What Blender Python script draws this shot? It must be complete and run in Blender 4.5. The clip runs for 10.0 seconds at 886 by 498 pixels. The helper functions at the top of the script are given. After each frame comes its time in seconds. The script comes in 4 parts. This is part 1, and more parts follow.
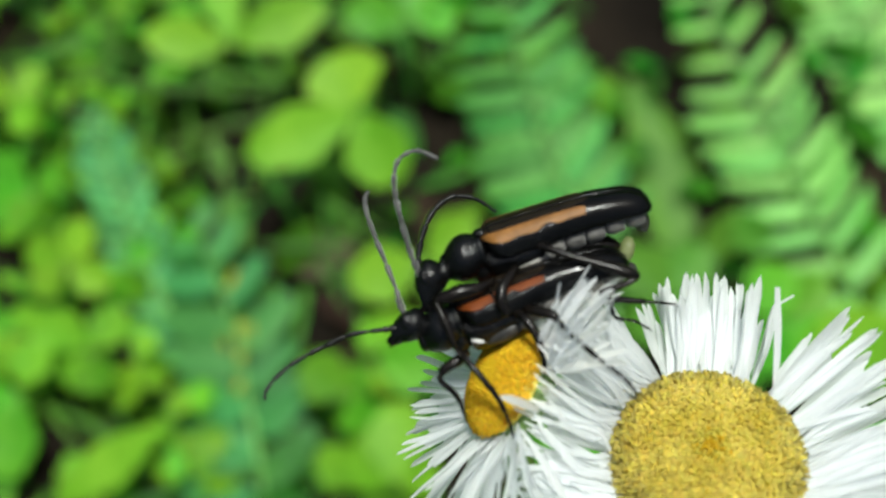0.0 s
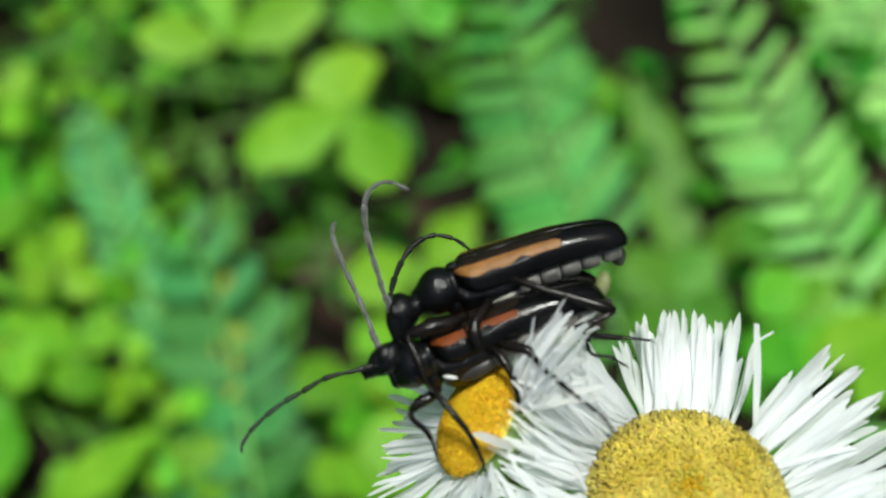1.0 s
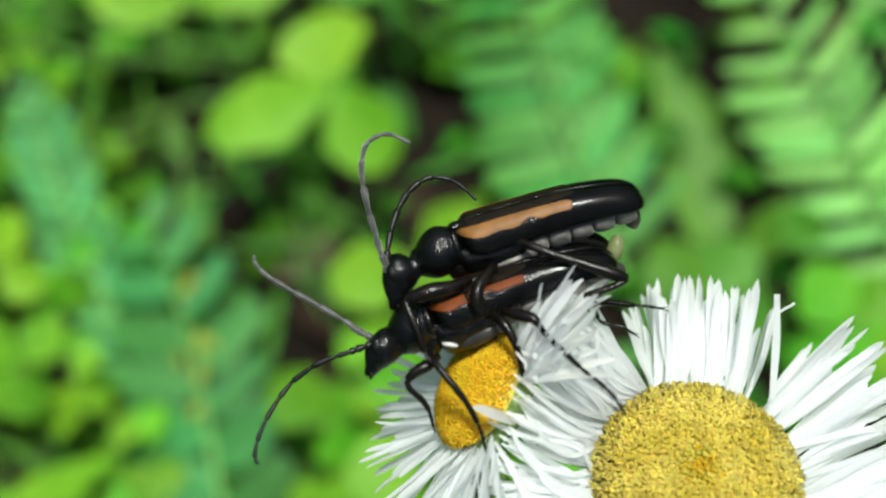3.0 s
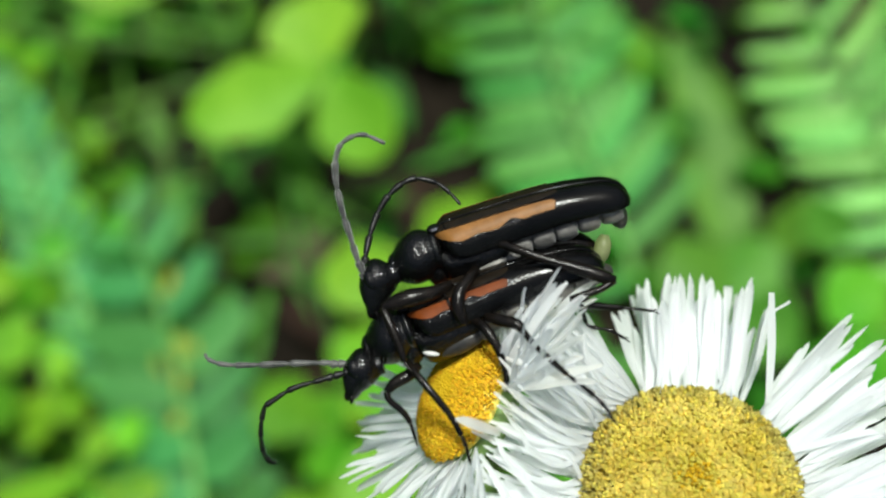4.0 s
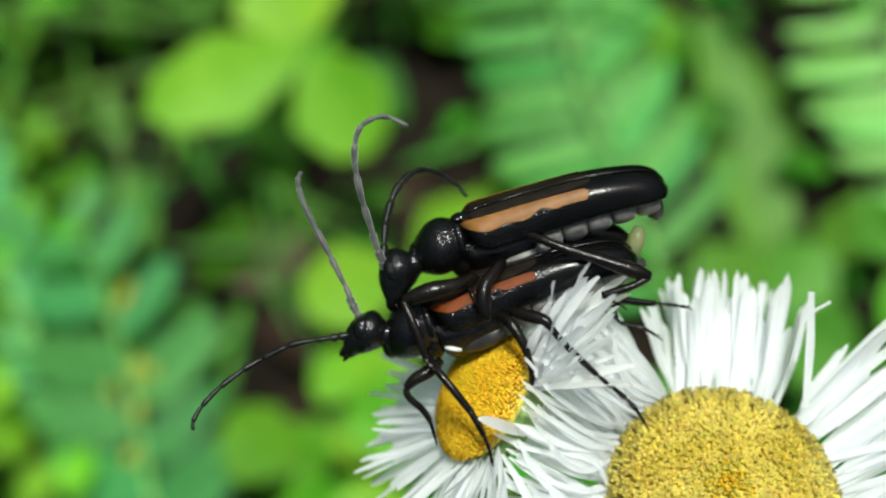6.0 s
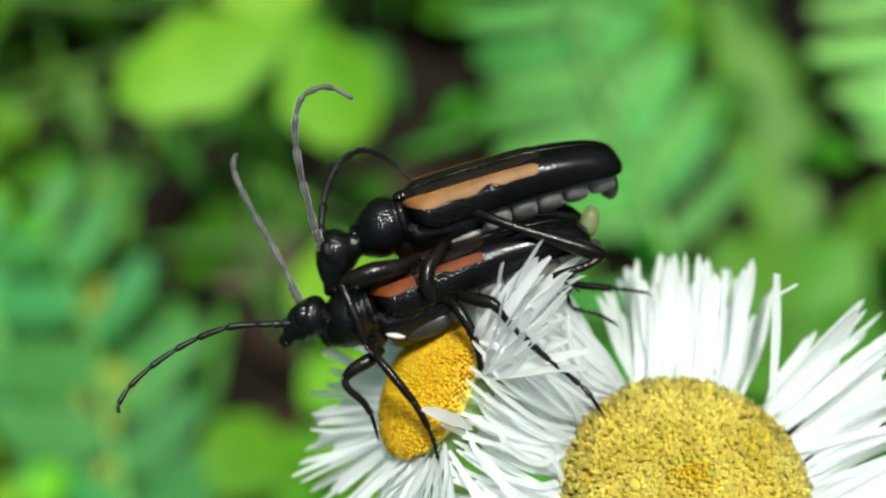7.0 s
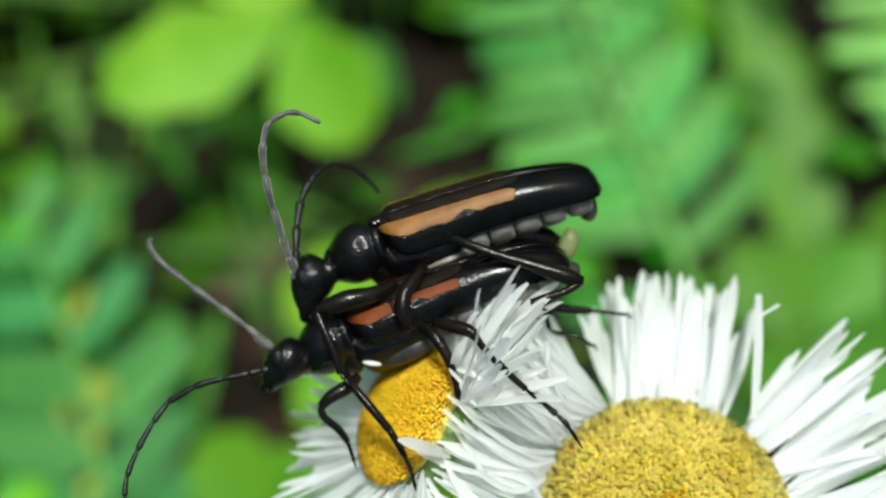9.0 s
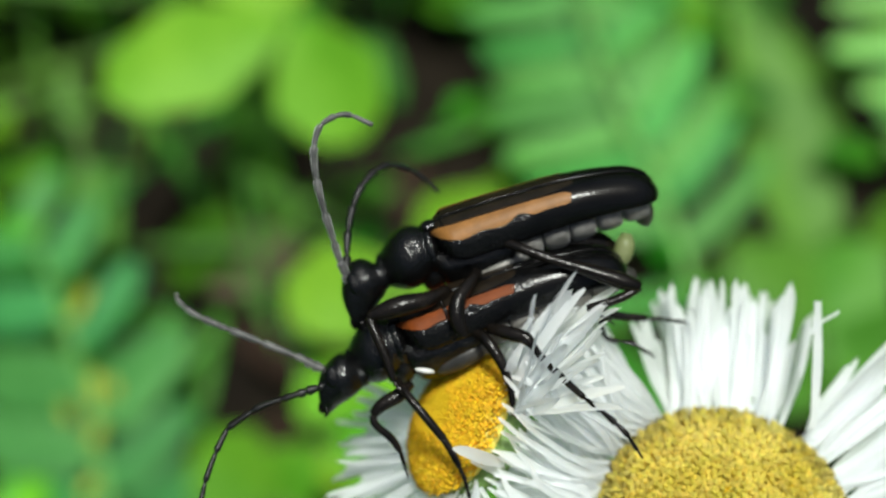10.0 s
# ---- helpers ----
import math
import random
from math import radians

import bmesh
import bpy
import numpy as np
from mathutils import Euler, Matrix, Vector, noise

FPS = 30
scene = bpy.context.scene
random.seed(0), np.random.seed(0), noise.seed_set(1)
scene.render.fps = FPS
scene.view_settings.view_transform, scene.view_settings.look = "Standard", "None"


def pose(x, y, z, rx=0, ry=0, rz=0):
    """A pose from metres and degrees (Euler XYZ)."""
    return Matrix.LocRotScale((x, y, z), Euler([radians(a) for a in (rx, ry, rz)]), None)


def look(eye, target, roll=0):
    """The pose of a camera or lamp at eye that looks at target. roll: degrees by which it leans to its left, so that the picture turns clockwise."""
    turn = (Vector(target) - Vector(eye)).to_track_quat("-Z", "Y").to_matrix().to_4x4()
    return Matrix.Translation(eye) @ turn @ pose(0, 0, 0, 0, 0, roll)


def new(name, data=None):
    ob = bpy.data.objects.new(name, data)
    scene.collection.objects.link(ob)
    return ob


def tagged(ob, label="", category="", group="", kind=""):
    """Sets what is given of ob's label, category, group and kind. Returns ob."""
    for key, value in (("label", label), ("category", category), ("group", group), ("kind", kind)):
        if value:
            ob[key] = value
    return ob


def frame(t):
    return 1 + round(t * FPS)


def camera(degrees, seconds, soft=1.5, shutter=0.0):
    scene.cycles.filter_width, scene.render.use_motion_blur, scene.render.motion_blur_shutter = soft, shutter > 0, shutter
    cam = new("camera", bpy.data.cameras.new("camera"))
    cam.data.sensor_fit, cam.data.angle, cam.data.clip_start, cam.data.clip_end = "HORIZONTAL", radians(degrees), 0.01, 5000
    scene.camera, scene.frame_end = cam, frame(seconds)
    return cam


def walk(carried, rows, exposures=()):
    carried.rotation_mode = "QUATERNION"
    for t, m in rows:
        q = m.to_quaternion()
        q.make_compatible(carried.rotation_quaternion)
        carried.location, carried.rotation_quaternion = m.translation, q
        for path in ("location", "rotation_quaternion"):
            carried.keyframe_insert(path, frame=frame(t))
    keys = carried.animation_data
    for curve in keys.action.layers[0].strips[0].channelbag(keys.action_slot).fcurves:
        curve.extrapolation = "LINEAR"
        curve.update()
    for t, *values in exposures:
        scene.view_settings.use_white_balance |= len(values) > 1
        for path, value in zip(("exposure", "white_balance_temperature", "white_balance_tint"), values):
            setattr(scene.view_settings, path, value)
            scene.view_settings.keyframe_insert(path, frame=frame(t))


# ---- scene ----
MM = 0.001  # the plan below is in millimetres
SKY, SUN, SUN_ANGLE, SUN_HEIGHT, SUN_TURN = 0.07, 3.5, 12.0, 80.0, 24.0
EXPOSURES = [(t, stops - 0.1, 6200, 1) for t, stops in ((0, 0.54), (1, 0.54), (2, 0.65), (4, 0.65), (5, 0.56), (5.5, 0.6), (7, 0.68), (8.5, 0.72), (9, 0.64), (9.5, 0.6), (10, 0.58))]

cam = camera(40.0, 10.0, soft=2.3)
cam.data.dof.use_dof = True
cam.data.dof.focus_distance = 0.050
cam.data.dof.aperture_fstop = 49.5 / 1.5  # an opening 1.5 mm wide
FOCUS = ((0, 5.5), (2.5, 2.5), (4.5, 0.0), (7, -2.0), (10, -3.0))  # seconds; mm by which the focus lies behind the upper beetle
CAMERA_ROWS = [  # seconds, x, y, z in mm, yaw, pitch and roll in degrees
    (0, 0.00, -136.80, 411.88, 0.383, 0.011, -0.259),
    (0.5, 0.00, -136.80, 411.88, 0.257, -0.011, -0.258),
    (1, 0.00, -133.72, 403.40, 0.155, 0.159, 0.036),
    (1.5, 0.00, -128.54, 389.18, 0.282, 0.066, 0.054),
    (2, 0.00, -123.78, 376.10, 0.173, 0.055, 0.074),
    (2.5, 0.00, -120.14, 366.08, 0.000, 0.000, 0.000),
    (2.7, 0.00, -118.22, 360.80, -0.000, -0.026, 0.039),
    (3.8, 0.00, -108.64, 334.50, -0.001, -0.166, 0.234),
    (4, 0.00, -107.06, 330.18, -0.001, -0.191, 0.266),
    (4.5, 0.00, -103.34, 319.92, -0.019, -0.161, 0.363),
    (5, 0.00, -99.76, 310.12, 0.037, -0.108, 0.012),
    (5.5, 0.00, -96.30, 300.60, -0.033, 0.233, 0.388),
    (5.7, 0.00, -94.70, 296.16, -0.063, 0.188, 0.347),
    (6.8, 0.00, -86.70, 274.18, -0.228, -0.059, 0.139),
    (7, 0.00, -85.38, 270.58, -0.258, -0.104, 0.105),
    (7.5, 0.00, -81.88, 260.94, -0.069, 0.070, -0.119),
    (8, 0.00, -80.84, 258.10, 0.099, 0.130, -0.418),
    (8.5, 0.00, -81.06, 258.70, -0.026, 0.143, -0.129),
    (9, 0.00, -81.00, 258.52, -0.093, 0.179, -0.017),
    (9.5, 0.00, -80.82, 258.06, 0.083, 0.215, -0.357),
    (10, 0.00, -80.80, 257.98, 0.214, 0.105, -0.201),
]
FLOWER_ROWS = [  # seconds, x, y, z in mm, pitch, lean and turn in degrees
    (0, 5.923, -118.801, 355.925, -72.534, -1.363, 0.646),
    (0.5, 5.367, -118.993, 356.606, -71.746, -0.150, -0.020),
    (1, 4.681, -117.569, 348.263, -75.197, -0.595, 0.861),
    (1.5, 6.134, -112.426, 335.630, -71.363, 0.087, -0.422),
    (2, 5.860, -107.794, 323.393, -72.774, 0.014, -0.604),
    (2.5, 3.239, -104.139, 314.648, -72.444, 0.919, 0.182),
    (2.7, 3.784, -101.902, 309.367, -71.455, 0.423, 0.019),
    (3.8, 5.673, -93.417, 284.950, -71.092, -0.383, -0.942),
    (4, 3.903, -91.678, 281.006, -71.658, -0.309, 0.776),
    (4.5, 3.973, -86.745, 271.255, -70.161, -0.123, 0.322),
    (5, 3.672, -84.033, 262.228, -71.762, -0.312, 0.805),
    (5.5, 2.542, -81.614, 253.027, -71.703, 0.424, 0.928),
    (5.7, 4.905, -79.468, 249.266, -69.527, -0.162, -0.529),
    (6.8, 3.547, -73.267, 229.454, -70.374, 0.109, 0.431),
    (7, 2.719, -70.878, 227.179, -71.820, 1.255, 0.078),
    (7.5, 2.982, -67.692, 218.220, -69.217, 1.139, 0.045),
    (8, 3.463, -67.465, 215.409, -70.982, -0.169, 0.586),
    (8.5, 2.823, -67.989, 215.719, -71.238, 0.653, 0.300),
    (9, 1.820, -67.309, 215.354, -70.114, 0.994, 0.497),
    (9.5, 2.963, -68.093, 215.030, -72.259, 0.725, -0.048),
    (10, 3.688, -67.651, 215.587, -70.704, 0.411, 0.278),
]
FEELER_ROWS = [  # seconds; head x, z and turn; upper feeler x, z and angle; lower feeler x, z, angle and its tip's bend
    (0, -7.55, -1.21, -67.8, -8.03, -0.60, 107.9, -8.29, -1.42, 192.8, 23.2),
    (0.5, -7.34, -1.23, -74.9, -7.94, -0.51, 107.6, -8.04, -1.45, 196.1, 29.5),
    (1, -7.24, -1.12, -85.1, -7.90, -0.40, 110.9, -8.04, -1.54, 199.3, 20.8),
    (1.5, -7.33, -1.46, -61.6, -8.07, -0.75, 113.8, -8.16, -1.68, 200.9, 24.6),
    (2, -7.47, -1.47, -56.7, -8.04, -0.89, 115.9, -8.23, -1.81, 202.3, 24.1),
    (2.5, -7.20, -1.50, -65.7, -7.82, -0.98, 116.5, -7.86, -1.92, 199.2, 29.1),
    (2.7, -7.25, -1.76, -37.6, -8.00, -1.19, 125.5, -8.00, -1.96, 206.5, 29.2),
    (3.8, -7.27, -3.00, 34.1, -8.16, -2.97, 191.0, -8.11, -3.33, 206.0, 86.0),
    (4, -7.36, -2.71, 23.7, -8.07, -2.59, 178.3, -8.15, -2.94, 202.2, 84.0),
    (4.5, -7.59, -2.34, 0.0, -8.35, -2.15, 141.0, -8.59, -2.63, 205.8, 37.5),
    (5, -7.59, -1.75, -35.4, -8.28, -1.21, 122.8, -8.41, -2.05, 197.4, 31.5),
    (5.5, -7.50, -1.50, -53.5, -8.14, -0.99, 115.8, -8.33, -1.73, 194.2, 27.7),
    (5.7, -7.81, -1.48, -48.5, -8.35, -0.75, 114.8, -8.61, -1.65, 195.7, 25.7),
    (6.8, -7.69, -1.40, -54.6, -8.27, -0.75, 115.7, -8.45, -1.61, 194.0, 25.6),
    (7, -7.60, -1.42, -56.0, -8.06, -0.83, 116.4, -8.27, -1.67, 189.0, 30.6),
    (7.5, -7.53, -1.69, -40.1, -8.05, -1.01, 116.7, -8.36, -1.80, 189.7, 29.9),
    (8, -7.65, -1.47, -51.8, -8.22, -0.80, 117.0, -8.42, -1.67, 190.8, 30.5),
    (8.5, -7.69, -1.68, -39.2, -8.31, -1.27, 128.8, -8.31, -1.89, 196.4, 32.9),
    (9, -7.58, -1.99, -19.8, -8.27, -1.57, 140.6, -8.55, -2.40, 198.5, 46.6),
    (9.5, -7.22, -2.56, 25.1, -7.88, -2.62, 170.8, -7.94, -3.03, 208.2, 68.2),
    (10, -7.43, -2.36, 6.6, -8.19, -2.15, 155.4, -8.31, -2.77, 204.4, 50.9),
]
STEM_FOOT, STEM_LONG = Vector((10.0, -876.0, -2.0)), 824.0


def mm_pose(x, y, z, rx=0, ry=0, rz=0):
    """A pose from millimetres and degrees."""
    return pose(x * MM, y * MM, z * MM, rx, ry, rz)


walk(cam, [(t, mm_pose(x, y, z, 20 + pitch, 0, yaw) @ pose(0, 0, 0, 0, 0, roll)) for t, x, y, z, yaw, pitch, roll in CAMERA_ROWS], EXPOSURES)

# ---- world, sun, exposure ----
world = bpy.data.worlds.new("world")
scene.world = world
world.use_nodes = True
sky = world.node_tree.nodes.new("ShaderNodeTexSky")
sky.sky_type, sky.sun_disc, sky.dust_density, sky.ozone_density = "NISHITA", False, 6.0, 0.6
sky.sun_elevation, sky.sun_rotation = radians(SUN_HEIGHT), radians(SUN_TURN)
world.node_tree.nodes["Background"].inputs["Strength"].default_value = SKY
world.node_tree.links.new(sky.outputs[0], world.node_tree.nodes["Background"].inputs["Color"])
sun = new("sun", bpy.data.lights.new("sun", "SUN"))
sun.data.energy, sun.data.angle, sun.data.color = SUN, radians(SUN_ANGLE), (1.0, 0.96, 0.9)
level = math.cos(radians(SUN_HEIGHT))
sun.matrix_basis = look((math.sin(radians(SUN_TURN)) * level, math.cos(radians(SUN_TURN)) * level, math.sin(radians(SUN_HEIGHT))), (0, 0, 0))


# ---- materials ----
def material(name, low, high, rough=0.5, scale=300.0, bump=0.0, bump_scale=2000.0, thin=0.0, spec=0.5, vary=0.0,
             island=False, coat=0.0, sheen=0.0, metal=0.0, pits=0.0, pit_scale=9000.0, fade=None):
    """A surface whose colour wanders between low and high; thin: the share of light that passes through."""
    m = bpy.data.materials.new(name)
    m.use_nodes = True
    nodes, links = m.node_tree.nodes, m.node_tree.links
    skin = nodes["Principled BSDF"]
    where = nodes.new("ShaderNodeTexCoord")
    wide, fine = nodes.new("ShaderNodeTexNoise"), nodes.new("ShaderNodeTexNoise")
    for tex, s in ((wide, scale), (fine, scale * 7)):
        tex.inputs["Scale"].default_value, tex.inputs["Detail"].default_value = s, 3
        links.new(where.outputs["Object"], tex.inputs["Vector"])
    both = nodes.new("ShaderNodeMath")
    both.operation, both.inputs[1].default_value = "MULTIPLY_ADD", 0.35
    links.new(fine.outputs[0], both.inputs[0])
    links.new(wide.outputs[0], both.inputs[2])
    ramp = nodes.new("ShaderNodeValToRGB")
    ramp.color_ramp.elements[0].position, ramp.color_ramp.elements[0].color = 0.45, (*low, 1)
    ramp.color_ramp.elements[1].position, ramp.color_ramp.elements[1].color = 0.9, (*high, 1)
    links.new(both.outputs[0], ramp.inputs[0])
    colour = ramp.outputs[0]
    if vary:
        hue = nodes.new("ShaderNodeHueSaturation")
        if island:
            pick = nodes.new("ShaderNodeNewGeometry").outputs["Random Per Island"]
        else:
            pick = nodes.new("ShaderNodeObjectInfo").outputs["Random"]
        for low_v, high_v, socket in ((0.5 - 0.03 * vary, 0.5 + 0.03 * vary, "Hue"), (1 - 0.45 * vary, 1 + 0.45 * vary, "Value")):
            span = nodes.new("ShaderNodeMapRange")
            span.inputs["To Min"].default_value, span.inputs["To Max"].default_value = low_v, high_v
            if socket == "Hue":
                other = nodes.new("ShaderNodeMath")
                other.operation, other.inputs[1].default_value = "MULTIPLY", 7.31
                wrap = nodes.new("ShaderNodeMath")
                wrap.operation = "FRACT"
                links.new(pick, other.inputs[0])
                links.new(other.outputs[0], wrap.inputs[0])
                links.new(wrap.outputs[0], span.inputs["Value"])
            else:
                links.new(pick, span.inputs["Value"])
            links.new(span.outputs[0], hue.inputs[socket])
        links.new(colour, hue.inputs["Color"])
        colour = hue.outputs[0]
    links.new(colour, skin.inputs["Base Color"])
    skin.inputs["Roughness"].default_value, skin.inputs["Metallic"].default_value = rough, metal
    skin.inputs["Specular IOR Level"].default_value = spec
    skin.inputs["Coat Weight"].default_value, skin.inputs["Coat Roughness"].default_value = coat, 0.12
    skin.inputs["Sheen Weight"].default_value, skin.inputs["Sheen Roughness"].default_value = sheen, 0.4
    normal = None
    if bump:
        grain = nodes.new("ShaderNodeTexNoise")
        grain.inputs["Scale"].default_value, grain.inputs["Detail"].default_value = bump_scale, 4
        links.new(where.outputs["Object"], grain.inputs["Vector"])
        relief = nodes.new("ShaderNodeBump")
        relief.inputs["Strength"].default_value, relief.inputs["Distance"].default_value = bump, 0.3 / bump_scale
        links.new(grain.outputs[0], relief.inputs["Height"])
        normal = relief
    if pits:
        cells = nodes.new("ShaderNodeTexVoronoi")
        cells.inputs["Scale"].default_value = pit_scale
        links.new(where.outputs["Object"], cells.inputs["Vector"])
        dents = nodes.new("ShaderNodeBump")
        dents.inputs["Strength"].default_value, dents.inputs["Distance"].default_value = pits, 0.4 / pit_scale
        links.new(cells.outputs["Distance"], dents.inputs["Height"])
        if fade:  # the pits grow shallow along the thing
            axis, along = nodes.new("ShaderNodeSeparateXYZ"), nodes.new("ShaderNodeMapRange")
            links.new(where.outputs["Object"], axis.inputs[0])
            links.new(axis.outputs["X"], along.inputs["Value"])
            along.inputs["From Min"].default_value, along.inputs["From Max"].default_value = fade
            along.inputs["To Min"].default_value, along.inputs["To Max"].default_value = pits, pits * 0.08
            links.new(along.outputs[0], dents.inputs["Strength"])
        if normal:
            links.new(normal.outputs[0], dents.inputs["Normal"])
        normal = dents
    if normal:
        links.new(normal.outputs[0], skin.inputs["Normal"])
    if thin:
        through_light = nodes.new("ShaderNodeBsdfTranslucent")
        links.new(colour, through_light.inputs["Color"])
        mix = nodes.new("ShaderNodeMixShader")
        mix.inputs[0].default_value = thin
        links.new(skin.outputs[0], mix.inputs[1])
        links.new(through_light.outputs[0], mix.inputs[2])
        links.new(mix.outputs[0], nodes["Material Output"].inputs["Surface"])
    return m


SHELL = material("black_shell", (0.0015, 0.0015, 0.0015), (0.004, 0.004, 0.004), 0.15, 900, 0.12, 6000, spec=0.17, pits=0.75, pit_scale=8800, fade=(0.0030, 0.0060))
SMOOTH_SHELL = material("smooth_black_shell", (0.0015, 0.0015, 0.0015), (0.004, 0.004, 0.004), 0.15, 900, 0.22, 7000, spec=0.33, pits=0.65, pit_scale=11000)
DOWNY_SHELL = material("brownish_downy_shell", (0.005, 0.0038, 0.0026), (0.014, 0.010, 0.006), 0.36, 1800, 0.5, 14000, spec=0.2)
OCHRE = material("ochre_band", (0.135, 0.060, 0.014), (0.235, 0.108, 0.028), 0.45, 1200, 0.15, 7000, spec=0.18)
RUST = material("rust_band", (0.085, 0.021, 0.004), (0.155, 0.038, 0.007), 0.5, 1200, 0.15, 7000, spec=0.1)
BELLY = material("grey_downy_belly", (0.055, 0.053, 0.048), (0.18, 0.172, 0.158), 0.4, 2500, 0.5, 16000, spec=0.35, sheen=0.2)
DARK_BELLY = material("dark_grey_tail", (0.012, 0.012, 0.011), (0.038, 0.035, 0.031), 0.4, 2500, 0.5, 16000, spec=0.4)
PLATE = material("pale_grey_plate", (0.10, 0.096, 0.085), (0.30, 0.29, 0.26), 0.42, 2500, 0.5, 16000, spec=0.3, sheen=0.2)
LIMB = material("dark_brown_limb", (0.0018, 0.0015, 0.0012), (0.008, 0.006, 0.0045), 0.2, 1500, 0.45, 7000, spec=0.2)
FEELER_GREY = material("grey_downy_feeler", (0.008, 0.008, 0.008), (0.095, 0.095, 0.088), 0.5, 1700, 0.6, 16000, spec=0.5, sheen=0.6)
FEELER = material("greyish_black_feeler", (0.003, 0.003, 0.003), (0.009, 0.009, 0.009), 0.35, 2500, 0.5, 16000, spec=0.22)
PALE = material("pale_membrane", (0.30, 0.35, 0.15), (0.45, 0.49, 0.25), 0.3, 900, 0.2, 5000, thin=0.7)
WHITE_PLATE = material("whitish_plate", (0.38, 0.38, 0.35), (0.55, 0.55, 0.52), 0.4, 900)
RAY = material("white_ray", (0.885, 0.905, 0.91), (0.945, 0.958, 0.962), 0.6, 700, 0.2, 3000, thin=0.68, spec=0.12, vary=0.1)
FLORET = material("yellow_floret", (0.75, 0.63, 0.09), (0.91, 0.82, 0.23), 0.6, 500, 0.2, 5000, thin=0.6, spec=0.1, vary=0.35, island=True)
FLORET_DEEP = material("deep_yellow_floret", (0.66, 0.37, 0.006), (0.86, 0.58, 0.025), 0.5, 500, 0.2, 5000, thin=0.35, spec=0.25, vary=0.4, island=True)
RIM_FLORET = material("pale_yellow_floret", (0.56, 0.48, 0.10), (0.74, 0.66, 0.20), 0.6, 500, 0.2, 5000, thin=0.5, spec=0.15, vary=0.3, island=True)
DISC_BED = material("disc_bed", (0.66, 0.53, 0.05), (0.82, 0.69, 0.12), 0.7, 600, thin=0.2)
CUP = material("green_cup", (0.08, 0.16, 0.03), (0.16, 0.26, 0.06), 0.55, 600, 0.4, 3000, thin=0.1)
STEM = material("green_stem", (0.10, 0.20, 0.03), (0.20, 0.30, 0.06), 0.5, 200, 0.3, 3000)
FERN = material("fern_green", (0.058, 0.265, 0.036), (0.14, 0.41, 0.088), 0.42, 75, 0.4, 450, thin=0.3, spec=0.14, vary=0.5)
FERN_GLOSS = material("glossy_fern_green", (0.13, 0.43, 0.055), (0.34, 0.72, 0.17), 0.42, 75, 0.4, 450, thin=0.3, spec=0.22, vary=0.4)
RACHIS = material("pale_green_rachis", (0.15, 0.40, 0.08), (0.25, 0.52, 0.14), 0.45, 100, 0.3, 450, spec=0.12)
FERN_DARK = material("dark_bluish_green", (0.036, 0.18, 0.036), (0.085, 0.30, 0.075), 0.42, 75, 0.4, 450, thin=0.3, vary=0.5, spec=0.12)
FERN_BLUE = material("bluish_fern_green", (0.07, 0.29, 0.075), (0.15, 0.43, 0.145), 0.42, 75, 0.4, 450, thin=0.3, vary=0.5, spec=0.12)
LIME = material("lime_leaf", (0.135, 0.345, 0.011), (0.23, 0.47, 0.028), 0.5, 60, 0.4, 350, thin=0.35, spec=0.2, vary=0.3)
LEAF = material("green_leaf", (0.075, 0.30, 0.012), (0.155, 0.43, 0.024), 0.45, 60, 0.4, 350, thin=0.35, spec=0.25, vary=0.5)
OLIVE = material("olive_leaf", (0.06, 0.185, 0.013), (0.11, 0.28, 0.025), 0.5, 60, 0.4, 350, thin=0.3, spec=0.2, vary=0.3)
YELLOWED = material("yellowed_leaf", (0.30, 0.33, 0.03), (0.45, 0.43, 0.05), 0.5, 100, 0.3, 450, thin=0.3, vary=0.5, spec=0.12)
# leaf green darkened in place of the shade beneath taller plants
UNDER = material("shade_toned_leaf", (0.016, 0.085, 0.004), (0.07, 0.23, 0.013), 0.5, 60, 0.3, 350, thin=0.3, vary=0.9, island=True, spec=0.12)
GRASS = material("grass_blade", (0.035, 0.14, 0.012), (0.10, 0.25, 0.03), 0.42, 60, 0.2, 450, thin=0.3, vary=0.6, island=True, spec=0.12)
# litter and soil: canopy shade is put into these near-black colours
SHADED_LITTER = material("dead_leaf", (0.010, 0.007, 0.004), (0.040, 0.024, 0.015), 0.8, 75, 0.6, 450, spec=0.1, vary=0.7, island=True)
SHADED_SOIL = material("soil", (0.005, 0.004, 0.003), (0.016, 0.012, 0.008), 0.95, 30, 1.0, 200, spec=0.08)


# ---- shaping ----
def part(name, bm, mat, parent=None, label="", smooth=True):
    """Links a bmesh as one mesh object, under parent where one is given."""
    data = bpy.data.meshes.new(name)
    bm.to_mesh(data)
    bm.free()
    data.materials.append(mat)
    if smooth:
        data.polygons.foreach_set("use_smooth", [True] * len(data.polygons))
    ob = new(name, data)
    ob.parent = parent
    if label:
        tagged(ob, label)
    return ob


def share(name, data, parent, m):
    """Another object on a mesh that exists."""
    ob = new(name, data)
    ob.parent, ob.matrix_basis = parent, m
    return ob


def skin_rings(bm, rings, caps=True, closed=True):
    """Faces between rings of vertices, in order."""
    made = [[bm.verts.new(p) for p in ring] for ring in rings]
    for a, b in zip(made, made[1:]):
        n = len(a)
        for i in range(n if closed else n - 1):
            j = (i + 1) % n
            bm.faces.new((a[i], a[j], b[j], b[i]))
    if caps and closed:
        bm.faces.new(made[0][::-1])
        bm.faces.new(made[-1])
    return made


